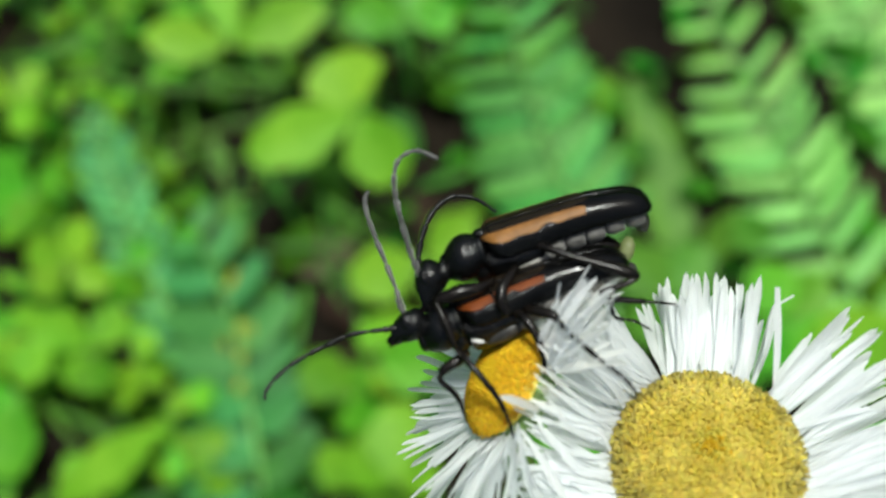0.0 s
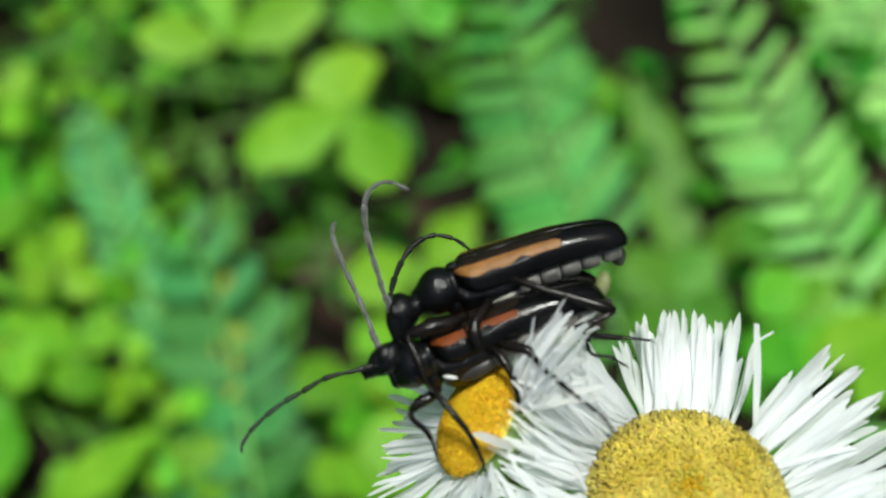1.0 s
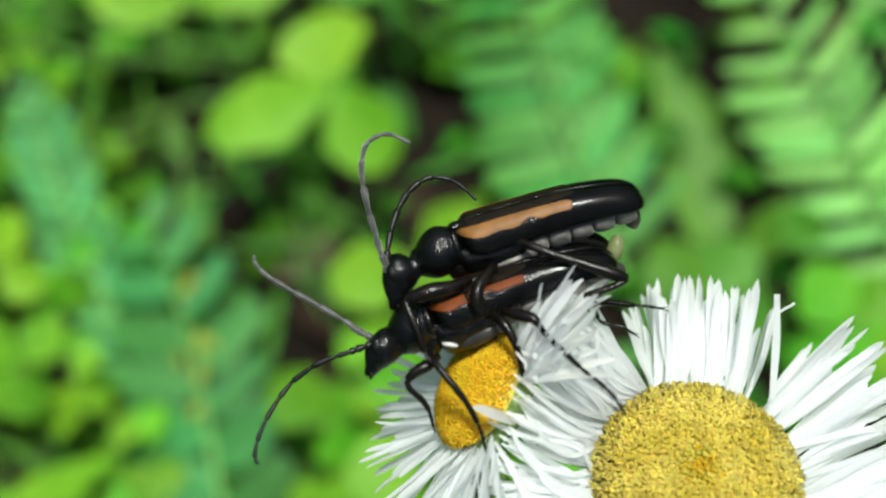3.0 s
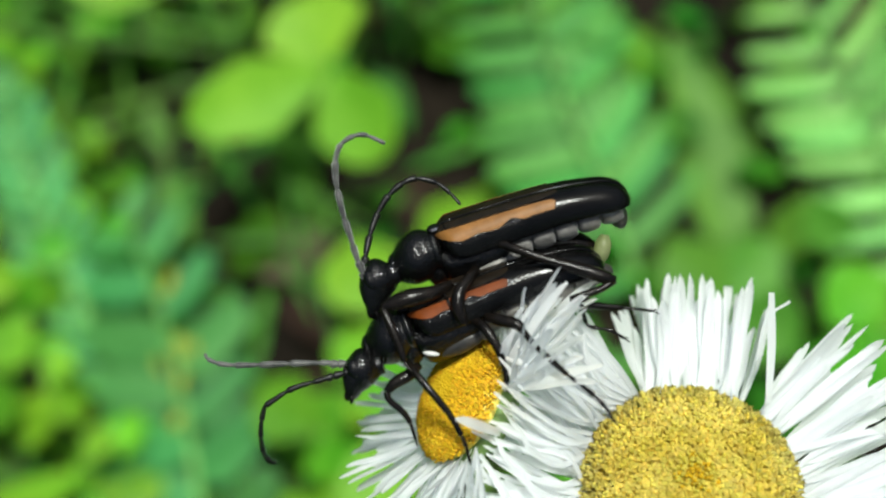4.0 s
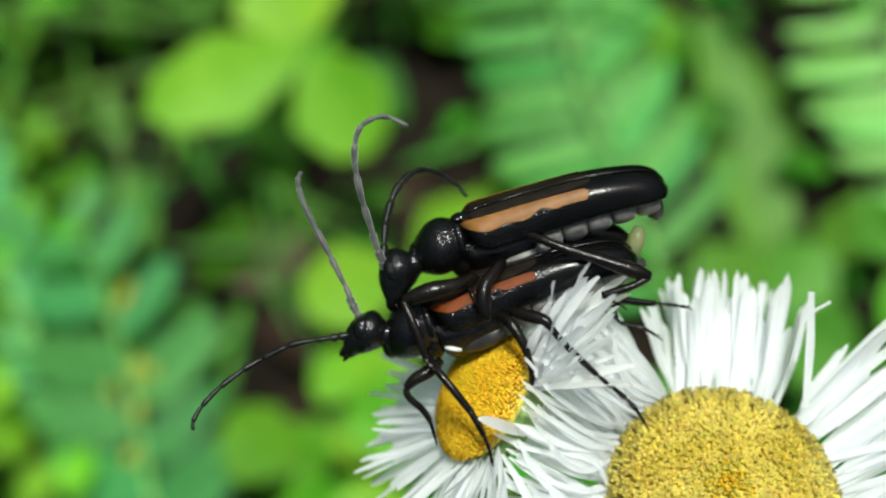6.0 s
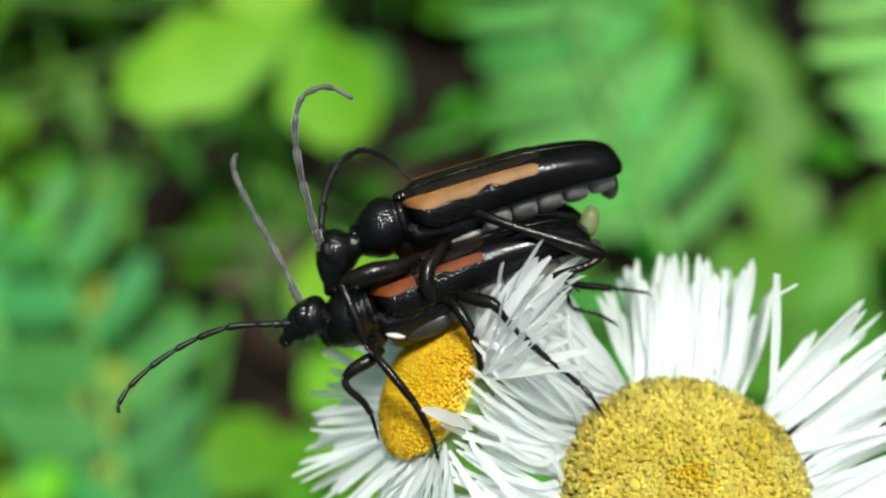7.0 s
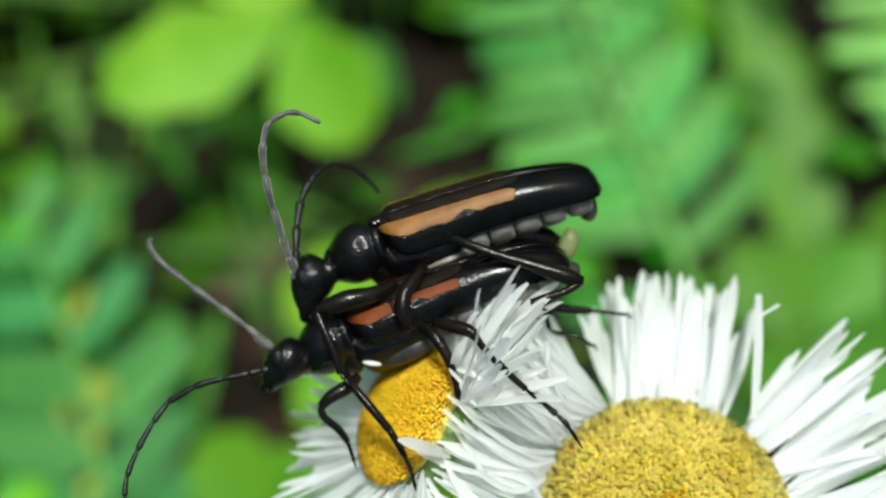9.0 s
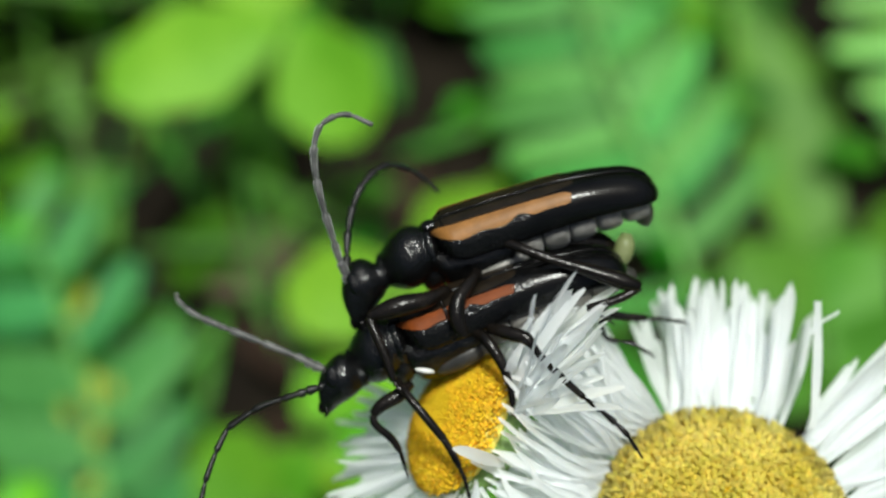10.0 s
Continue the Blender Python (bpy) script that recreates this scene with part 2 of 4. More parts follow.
def glide(points, steps):
    """A Catmull-Rom curve through points of any dimension."""
    p = [np.array(q, float) for q in points]
    p = [2 * p[0] - p[1], *p, 2 * p[-1] - p[-2]]
    out = []
    for i in range(1, len(p) - 2):
        for k in range(steps):
            t = k / steps
            out.append(0.5 * (2 * p[i] + (p[i + 1] - p[i - 1]) * t + (2 * p[i - 1] - 5 * p[i] + 4 * p[i + 1] - p[i + 2]) * t * t
                              + (3 * p[i] - p[i - 1] - 3 * p[i + 1] + p[i + 2]) * t ** 3))
    return out + [p[-2]]


def tube(points, sides=10, steps=6, bm=None, knots=0, swell=0.0):
    """A limb through points (x, y, z, radius) in mm. knots: segments whose far ends swell."""
    bm = bm or bmesh.new()
    line = glide(points, steps if not knots else max(steps, 9 * knots // max(1, len(points) - 1) + 2))
    rings, n = [], len(line)
    for i, q in enumerate(line):
        ahead = Vector(line[min(i + 1, n - 1)][:3] - line[max(i - 1, 0)][:3]).normalized()
        side = ahead.cross(Vector((0, 1, 0)) if abs(ahead.y) < 0.9 else Vector((1, 0, 0))).normalized()
        up = side.cross(ahead)
        r = max(q[3], 0.01)
        if knots:
            f = (i / (n - 1) * knots) % 1.0
            r *= (1 - swell + 1.7 * swell * f ** 1.3) * (1 if 0.1 < f < 0.93 else 0.78)
        rings.append([(Vector(q[:3]) + (side * math.cos(a) + up * math.sin(a)) * r) * MM for a in np.arange(sides) * 2 * math.pi / sides])
    skin_rings(bm, rings)
    return bm


def hull(stations, sides=28, steps=5, bm=None):
    """A body along x: stations (x, y, z, half width, half height above, half height below) in mm."""
    bm = bm or bmesh.new()
    rings = []
    for x, y, z, w, top, low in glide(stations, steps):
        w, top, low = max(w, 0.01), max(top, 0.01), max(low, 0.01)
        rings.append([Vector((x, y + w * math.cos(a), z + (top if math.sin(a) > 0 else low) * math.sin(a))) * MM
                      for a in np.arange(sides) * 2 * math.pi / sides])
    skin_rings(bm, rings)
    return bm


def ball(x, y, z, rx, ry, rz, bm=None, u=16, v=10):
    bm = bm or bmesh.new()
    bmesh.ops.create_uvsphere(bm, u_segments=u, v_segments=v, radius=1.0, matrix=mm_pose(x, y, z) @ Matrix.Diagonal((rx * MM, ry * MM, rz * MM, 1)))
    return bm


def blade(length, width, widest=0.45, tip=1.0, fold=0.15, droop=0.1, teeth=0, n=9, bm=None, m=None, wave=0.0, base=0.0):
    """A leaf along +x in mm: two halves folded at the midrib, with a sunken rib and real thickness left to its material."""
    bm = bm if bm is not None else bmesh.new()
    m = m or Matrix.Identity(4)
    rows = []
    for i in range(n + 1):
        s = i / n
        shape = base + (1 - base) * (s / widest) ** 0.68 if s < widest else ((1 - s) / (1 - widest)) ** (0.6 * tip)
        w = max(shape, 0.02) * width / 2
        if teeth:
            w *= 1 + 0.10 * ((s * teeth) % 1.0 - 0.5)
        z = -droop * length * s * s + wave * width * math.sin(s * 9)
        rows.append([bm.verts.new(m @ (Vector((s * length, k * w, z + abs(k) ** 1.3 * w * fold * (2 if abs(k) < 0.6 else 1.4))) * MM)) for k in (-1, -0.5, 0, 0.5, 1)])
    for a, b in zip(rows, rows[1:]):
        for j in range(4):
            bm.faces.new((a[j], b[j], b[j + 1], a[j + 1]))
    return bm


def aim(start, end, up=(0, -0.35, 1), roll=0.0):
    """A pose at start (mm) whose x axis points to end and whose z axis leans towards up."""
    ahead = (Vector(end) - Vector(start)).normalized()
    side = Vector(up).cross(ahead).normalized()
    m = Matrix((ahead, side, ahead.cross(side))).transposed().to_4x4()
    return Matrix.Translation(Vector(start) * MM) @ m @ pose(0, 0, 0, roll)


def empty(name, m=None):
    ob = new(name)
    ob.empty_display_size = 0.005
    if m:
        ob.matrix_basis = m
    return ob


# ---- ground ----
def build_ground():
    bm = bmesh.new()
    edges = sorted({*np.round(np.linspace(-0.3, 0.3, 101), 4), *(s * d for s in (-1, 1) for d in (0.36, 0.5, 1, 3, 10, 40, 200))})
    grid = []
    for y in edges:
        row = []
        for x in edges:
            z = 0.0
            if abs(x) < 0.31 and abs(y) < 0.31:
                z = 0.0045 * noise.noise(Vector((x * 30, y * 30, 3))) + 0.0025 * noise.noise(Vector((x * 120, y * 120, 7)))
            row.append(bm.verts.new((x, y, z)))
        grid.append(row)
    for a, b in zip(grid, grid[1:]):
        for i in range(len(a) - 1):
            bm.faces.new((a[i], a[i + 1], b[i + 1], b[i]))
    tagged(part("ground", bm, SHADED_SOIL), "brown soil under the plants, canopy shade put into its colour", "ground", kind="structure")


build_ground()


# ---- ferns ----
def pinna(breadth, blunt, curl, bm_rows=14):
    """A fern leaflet 10 mm long along +x: nearly parallel sides, a blunt curved tip, finely toothed, folded at its midrib."""
    bm = bmesh.new()
    rows = []
    for i in range(bm_rows + 1):
        s = i / bm_rows
        w = 10 * breadth / 2 * min(1.0, 0.35 + 3.2 * s) * (1.0 if s < blunt else math.sqrt(max(0.0, 1 - ((s - blunt) / (1 - blunt)) ** 2))) * (1.06 - 0.16 * s)
        w = max(w * (1 + 0.07 * (i % 2)), 0.03)
        bow = curl * 10 * s * s
        rows.append([bm.verts.new(Vector((10 * s, bow + k * w, (0.22 * abs(k) - 0.16 * k * k) * 10 * breadth - 0.9 * s * s)) * MM) for k in (-1, -0.55, -0.12, 0, 0.12, 0.55, 1)])
    for a, b in zip(rows, rows[1:]):
        for j in range(6):
            bm.faces.new((a[j], b[j], b[j + 1], a[j + 1]))
    return bm


def fern(line, count, reaches, leans, breadth, taper, mat, label, spots=0):
    """A frond: a rachis through line (mm) from foot to tip, pinnae on both sides, each a part.
    reaches, leans: length of the pinnae and how far they lean to the tip, to the left and to the right."""
    path = glide(line, 12)
    base = Vector(path[0])
    thing = tagged(empty("fern_frond", mm_pose(base.x, base.y, 0)), label, "fern", "fern fronds")
    foot = [(0, -6, -1, 1.3), (0, -2, base.z * 0.6, 1.2)]
    part("rachis", tube(foot + [(q[0] - base.x, q[1] - base.y, q[2], 1.0 * (1 - 0.11 * i)) for i, q in enumerate(path[:: len(path) // 7])], 7, 5), RACHIS, thing)
    meshes = []
    for k in range(6):  # three for each side, curved to the tip
        first = part("pinna", pinna(breadth, 0.5 + 0.08 * (k % 3), (0.10 + 0.03 * (k % 3)) * (-1 if k > 2 else 1)), mat, thing)
        meshes.append(first.data)
        bpy.data.objects.remove(first)
    rng = random.Random(count * 7 + int(reaches[0] * 10))
    for i in range(count):
        s = (i + 0.6) / count
        for hand in (-1, 1):
            f = min(max(s + hand * 0.25 / count, 0), 0.999) * (len(path) - 1)
            at = min(int(f), len(path) - 2)
            p = Vector(path[at]).lerp(Vector(path[at + 1]), f - at)
            ahead = (Vector(path[at + 1]) - Vector(path[at])).normalized()
            reach = reaches[0 if hand < 0 else 1]
            length = reach * (1.0 + 0.16 * max(0, 0.4 - s) / 0.4 - taper * max(0, s - 0.62) / 0.38) * rng.uniform(0.9, 1.07)
            up = Vector((rng.uniform(-0.1, 0.1), -0.36, 1)).normalized()
            side = ahead.cross(up).normalized() * hand
            to = side + ahead * (leans[0 if hand < 0 else 1] + rng.uniform(-0.05, 0.05)) + up * rng.uniform(-0.10, 0.06)
            root = p - base + Vector((0, 0, base.z)) - up * 0.6
            m = aim(root, root + to, up, rng.gauss(0, 6) - hand * 12)
            share("pinna", meshes[rng.randrange(3) + (3 if hand < 0 else 0)], thing, m @ Matrix.Diagonal((length / 10, length / 10 * rng.uniform(0.85, 1.12), length / 10, 1)))
    for i in range(spots):
        s = rng.uniform(0.3, 0.72)
        p = Vector(path[int(s * (len(path) - 1))]) - base + Vector((rng.uniform(-5, 7), rng.uniform(-4, 4), base.z + 3))
        leaf = part("yellowed_pinna", blade(rng.uniform(4, 9), rng.uniform(1.2, 2.2), 0.5, 0.8, 0.1, 0.1), YELLOWED, thing, "small yellowed pinna")
        leaf.matrix_basis = aim(p, p + Vector((rng.uniform(-0.6, 0.6), 1, rng.uniform(-0.1, 0.4))))
    return thing


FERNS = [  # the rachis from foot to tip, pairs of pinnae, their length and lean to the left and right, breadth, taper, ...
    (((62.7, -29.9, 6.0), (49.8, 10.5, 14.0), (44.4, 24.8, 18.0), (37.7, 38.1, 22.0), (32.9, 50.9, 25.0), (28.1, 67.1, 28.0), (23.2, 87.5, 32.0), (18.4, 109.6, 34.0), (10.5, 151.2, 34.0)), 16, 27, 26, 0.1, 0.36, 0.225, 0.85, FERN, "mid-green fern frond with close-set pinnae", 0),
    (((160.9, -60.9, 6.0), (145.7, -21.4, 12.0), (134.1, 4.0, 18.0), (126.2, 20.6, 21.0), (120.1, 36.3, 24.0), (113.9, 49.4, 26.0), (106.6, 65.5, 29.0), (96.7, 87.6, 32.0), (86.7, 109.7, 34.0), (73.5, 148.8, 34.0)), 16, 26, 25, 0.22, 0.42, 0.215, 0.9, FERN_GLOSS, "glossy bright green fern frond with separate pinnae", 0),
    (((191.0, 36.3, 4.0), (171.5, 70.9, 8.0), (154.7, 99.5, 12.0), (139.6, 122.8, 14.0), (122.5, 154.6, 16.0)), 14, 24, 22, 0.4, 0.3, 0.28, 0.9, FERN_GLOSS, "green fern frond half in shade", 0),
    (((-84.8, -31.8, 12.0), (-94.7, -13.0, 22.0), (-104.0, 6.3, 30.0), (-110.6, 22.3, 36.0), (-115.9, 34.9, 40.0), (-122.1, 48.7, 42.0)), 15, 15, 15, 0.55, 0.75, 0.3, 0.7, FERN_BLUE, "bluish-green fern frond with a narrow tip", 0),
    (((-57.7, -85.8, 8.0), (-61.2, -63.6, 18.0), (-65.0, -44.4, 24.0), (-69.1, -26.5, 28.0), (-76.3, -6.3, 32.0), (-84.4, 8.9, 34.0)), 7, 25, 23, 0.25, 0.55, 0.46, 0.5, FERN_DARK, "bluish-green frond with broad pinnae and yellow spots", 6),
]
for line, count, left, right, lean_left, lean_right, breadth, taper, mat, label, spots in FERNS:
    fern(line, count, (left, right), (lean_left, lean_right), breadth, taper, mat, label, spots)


# ---- broad-leaved plants ----
def leafy_plant(x, y, z, leaves, mat, label, tip=0.7, widest=0.5, name="leafy_plant", category="plant"):
    """A stalk up to a node at (x, y, z) and a leaf from the node to each (x, y, z, width), in mm."""
    rng = random.Random(int(x * 13 + y * 7))
    thing = tagged(empty(name, mm_pose(x, y, 0)), label, category, "low plants")
    part("stalk", tube([(rng.uniform(-8, 8), rng.uniform(-8, 8), -1, 1.0), (rng.uniform(-4, 4), rng.uniform(-4, 4), z * 0.5, 0.9), (0, 0, z, 0.7)], 7, 5), STEM, thing)
    for lx, ly, lz, width in leaves:
        to = Vector((lx - x, ly - y, lz - z + rng.uniform(-4.0, 2.0)))
        length = to.length
        start = to.normalized() * 1.2
        leaf = part("leaflet", blade((length - 1.2) * 1.04, width * 1.12, widest, tip * 0.9, 0.12, rng.uniform(0.02, 0.14), teeth=0, n=12, wave=0.015), mat, thing)
        leaf.matrix_basis = aim((start.x, start.y, z), (to.x, to.y, z + to.z), (rng.uniform(-0.25, 0.25), -0.4, 1))
    return thing


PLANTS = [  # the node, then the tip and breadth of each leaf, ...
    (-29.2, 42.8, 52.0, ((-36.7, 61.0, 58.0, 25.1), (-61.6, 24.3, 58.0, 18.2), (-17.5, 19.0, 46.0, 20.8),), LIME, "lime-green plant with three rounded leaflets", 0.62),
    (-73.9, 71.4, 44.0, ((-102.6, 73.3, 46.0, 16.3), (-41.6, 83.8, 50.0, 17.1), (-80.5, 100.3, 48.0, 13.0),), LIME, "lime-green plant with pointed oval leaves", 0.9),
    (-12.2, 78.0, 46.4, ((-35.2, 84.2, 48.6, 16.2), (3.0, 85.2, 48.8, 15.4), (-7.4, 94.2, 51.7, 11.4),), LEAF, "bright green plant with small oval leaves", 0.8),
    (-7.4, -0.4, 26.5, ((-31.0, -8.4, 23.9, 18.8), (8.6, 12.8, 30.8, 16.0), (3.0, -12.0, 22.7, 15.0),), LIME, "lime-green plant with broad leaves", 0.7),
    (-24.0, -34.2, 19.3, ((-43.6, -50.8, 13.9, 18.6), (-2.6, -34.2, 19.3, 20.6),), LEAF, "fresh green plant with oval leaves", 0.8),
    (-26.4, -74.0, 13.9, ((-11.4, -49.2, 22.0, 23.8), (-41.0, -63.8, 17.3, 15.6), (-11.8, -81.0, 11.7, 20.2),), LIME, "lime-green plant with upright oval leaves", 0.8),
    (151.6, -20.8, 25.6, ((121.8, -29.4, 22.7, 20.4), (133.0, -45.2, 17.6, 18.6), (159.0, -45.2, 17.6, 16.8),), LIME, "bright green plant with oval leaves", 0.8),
    # dull OLIVE here stands in for the shade between the fronds
    (100.6, 21.6, 20.3, ((92.8, 5.2, 14.9, 13.6), (110.4, 7.0, 15.5, 13.6),), OLIVE, "small green plant, shade put into its dull colour", 0.8),
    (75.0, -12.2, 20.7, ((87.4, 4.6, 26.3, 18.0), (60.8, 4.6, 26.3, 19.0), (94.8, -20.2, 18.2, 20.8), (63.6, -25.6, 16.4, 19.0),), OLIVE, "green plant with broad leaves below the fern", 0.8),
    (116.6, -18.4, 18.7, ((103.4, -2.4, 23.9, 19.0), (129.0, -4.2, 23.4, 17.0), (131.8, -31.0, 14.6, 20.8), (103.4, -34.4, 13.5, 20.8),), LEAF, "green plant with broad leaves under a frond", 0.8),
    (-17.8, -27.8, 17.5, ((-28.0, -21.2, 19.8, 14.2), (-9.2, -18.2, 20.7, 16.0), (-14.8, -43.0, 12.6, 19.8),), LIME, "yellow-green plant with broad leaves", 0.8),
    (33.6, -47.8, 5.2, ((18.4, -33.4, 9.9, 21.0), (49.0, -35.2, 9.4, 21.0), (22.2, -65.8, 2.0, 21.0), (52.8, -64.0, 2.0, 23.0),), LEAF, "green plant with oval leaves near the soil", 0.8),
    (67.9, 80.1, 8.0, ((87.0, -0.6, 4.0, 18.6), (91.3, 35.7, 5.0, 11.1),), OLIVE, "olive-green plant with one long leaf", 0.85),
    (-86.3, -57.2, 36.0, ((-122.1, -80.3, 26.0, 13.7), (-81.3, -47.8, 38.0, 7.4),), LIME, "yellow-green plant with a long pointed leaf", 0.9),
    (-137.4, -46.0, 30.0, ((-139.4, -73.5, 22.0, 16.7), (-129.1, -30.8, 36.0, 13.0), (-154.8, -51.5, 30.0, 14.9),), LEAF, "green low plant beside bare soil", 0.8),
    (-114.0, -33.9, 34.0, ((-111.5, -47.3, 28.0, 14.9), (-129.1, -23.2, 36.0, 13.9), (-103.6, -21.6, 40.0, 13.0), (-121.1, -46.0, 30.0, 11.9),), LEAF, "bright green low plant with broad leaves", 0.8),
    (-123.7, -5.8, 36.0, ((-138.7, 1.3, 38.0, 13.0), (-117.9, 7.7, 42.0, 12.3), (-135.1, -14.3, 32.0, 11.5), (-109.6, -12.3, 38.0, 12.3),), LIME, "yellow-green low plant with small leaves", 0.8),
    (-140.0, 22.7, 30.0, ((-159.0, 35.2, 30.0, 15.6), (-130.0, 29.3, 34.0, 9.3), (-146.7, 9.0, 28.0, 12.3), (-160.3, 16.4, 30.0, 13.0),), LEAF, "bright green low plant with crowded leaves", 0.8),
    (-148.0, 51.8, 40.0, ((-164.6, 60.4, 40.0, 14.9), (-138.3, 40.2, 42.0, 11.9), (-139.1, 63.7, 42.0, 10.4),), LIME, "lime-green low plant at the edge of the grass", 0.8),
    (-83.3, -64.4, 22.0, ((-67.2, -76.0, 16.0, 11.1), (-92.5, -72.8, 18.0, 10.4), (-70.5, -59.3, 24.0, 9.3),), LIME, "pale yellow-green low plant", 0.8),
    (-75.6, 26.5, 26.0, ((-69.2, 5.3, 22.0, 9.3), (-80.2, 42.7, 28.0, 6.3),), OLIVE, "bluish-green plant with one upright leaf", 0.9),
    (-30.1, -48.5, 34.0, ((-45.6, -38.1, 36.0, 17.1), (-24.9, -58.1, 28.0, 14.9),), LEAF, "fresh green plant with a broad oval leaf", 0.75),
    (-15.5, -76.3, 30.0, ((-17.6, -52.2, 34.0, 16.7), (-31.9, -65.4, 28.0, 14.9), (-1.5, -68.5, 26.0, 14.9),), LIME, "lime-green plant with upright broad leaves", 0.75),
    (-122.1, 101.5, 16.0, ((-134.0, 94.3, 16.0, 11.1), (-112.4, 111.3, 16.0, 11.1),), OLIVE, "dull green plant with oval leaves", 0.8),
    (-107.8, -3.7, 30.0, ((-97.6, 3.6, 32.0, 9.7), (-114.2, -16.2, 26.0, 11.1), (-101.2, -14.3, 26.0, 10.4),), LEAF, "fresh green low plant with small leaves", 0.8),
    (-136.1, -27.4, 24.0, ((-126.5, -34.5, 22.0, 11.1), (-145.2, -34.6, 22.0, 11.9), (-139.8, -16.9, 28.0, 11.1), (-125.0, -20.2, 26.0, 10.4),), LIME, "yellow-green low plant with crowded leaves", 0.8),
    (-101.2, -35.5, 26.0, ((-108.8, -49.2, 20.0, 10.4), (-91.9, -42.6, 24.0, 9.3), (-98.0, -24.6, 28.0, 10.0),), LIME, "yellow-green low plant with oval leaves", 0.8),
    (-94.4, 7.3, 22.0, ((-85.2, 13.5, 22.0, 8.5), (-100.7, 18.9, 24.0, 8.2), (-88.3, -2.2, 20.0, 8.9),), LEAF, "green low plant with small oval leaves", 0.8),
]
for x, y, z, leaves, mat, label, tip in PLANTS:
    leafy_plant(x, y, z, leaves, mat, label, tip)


# ---- what nobody could count ----
BARE = ((-123, -52, 12), (-39, -17, 14), (-52, -25, 8), (-58, 15, 7), (-50, 30, 8), (2, 43, 10), (-2, 80, 7), (-152, -7, 5), (-57, 89, 5), (-19, 75, 4), (116, 107, 7), (156, 66, 11), (98, 34, 8), (64, 97, 6), (-75, 75, 5), (-63, 41, 7), (-6, 57, 7), (-151, 97, 7), (-161, 87, 6), (-93, 52, 9), (-75, 25, 9), (-111, 77, 6), (-65, 30, 9), (100, 15, 7), (134, 97, 5), (150, 62, 7), (2, 64, 6), (6, 23, 7), (-90, 41, 8), (-81, 57, 6), (-102, 63, 6))  # bare soil: x, y, radius
STALKS = (((-140.4, 63.2, 39.8), (-51.2, 55.2, 37.0), 2.78), ((-115.2, 69.2, 42.0), (-51.2, 59.2, 38.4), 2.22), ((-66.8, 7.0, 19.4), (-28.0, 8.6, 20.0), 2.78), ((-59.0, 39.2, 31.0), (-88.2, 31.8, 28.4), 2.22), ((-18.2, 26.4, 26.4), (-43.4, 0.8, 17.2), 1.66), ((-43.4, 26.4, 26.4), (-35.8, -8.2, 13.8), 1.66), ((-16.4, 10.0, 20.4), (-51.2, 26.4, 26.4), 1.66), ((-94.0, -8.2, 13.8), (-103.6, 26.4, 26.4), 2.22), ((-136.6, 70.2, 42.4), (-113.4, 83.0, 47.0), 3.34))  # lone grass blades: from, to, breadth


def undergrowth(name, label, mat, count, low, high, size, seed, narrow=0.55, far=False):
    rng = random.Random(seed)
    bm = bmesh.new()
    made = 0
    while made < count:
        x, y = (rng.uniform(-220, 220), rng.uniform(-150, 250)) if not far else (rng.gauss(0, 700), rng.gauss(40, 700))
        if far and abs(x) < 330 and -260 < y < 360:
            continue
        if any((x - a) ** 2 + (y - b) ** 2 < r * r for a, b, r in BARE):
            continue
        length = rng.uniform(*size)
        # far leaves climb outwards so that they shut off the low sky
        rise = max(0.0, math.hypot(x, y) - 420) * 0.9 if far else 0.0
        m = mm_pose(x, y, rng.uniform(low, high + rise), rng.uniform(-30, 30), rng.uniform(-35, 25), rng.uniform(0, 360))
        blade(length, length * narrow * rng.uniform(0.7, 1.2), rng.uniform(0.35, 0.55), rng.uniform(0.6, 1.0), 0.12, rng.uniform(0, 0.25), n=5, bm=bm, m=m)
        made += 1
    tagged(part(name, bm, mat), label, "undergrowth", kind="stuff")


undergrowth("low_leaves", "dense small green leaves close to the soil, shade put into their colour", UNDER, 620, 2, 12, (10, 25), 3, 0.62)
SMALL_LEAF = material("small_bright_leaf", (0.05, 0.21, 0.008), (0.17, 0.43, 0.02), 0.5, 60, 0.3, 350, thin=0.3, spec=0.14, vary=0.6, island=True)


def small_leaves():
    """Small bright leaves in little whorls between the larger plants."""
    rng = random.Random(41)
    bm = bmesh.new()
    for _ in range(95):
        x, y, z = rng.uniform(-190, -74), rng.uniform(-105, 130), rng.uniform(10, 26)
        if any((x - a) ** 2 + (y - b) ** 2 < r * r * 1.3 for a, b, r in BARE):
            continue
        first = rng.uniform(0, 360)
        for k in range(rng.randint(2, 4)):
            length = rng.uniform(7, 14)
            blade(length, length * rng.uniform(0.5, 0.75), 0.5, 0.75, 0.14, rng.uniform(0, 0.2), n=6, bm=bm, m=mm_pose(x, y, z, rng.gauss(0, 14), rng.gauss(0, 14), first + k * 110 + rng.gauss(0, 15)))
    tagged(part("small_leaf_layer", bm, SMALL_LEAF), "many small bright green leaves between the plants", "undergrowth", kind="stuff")


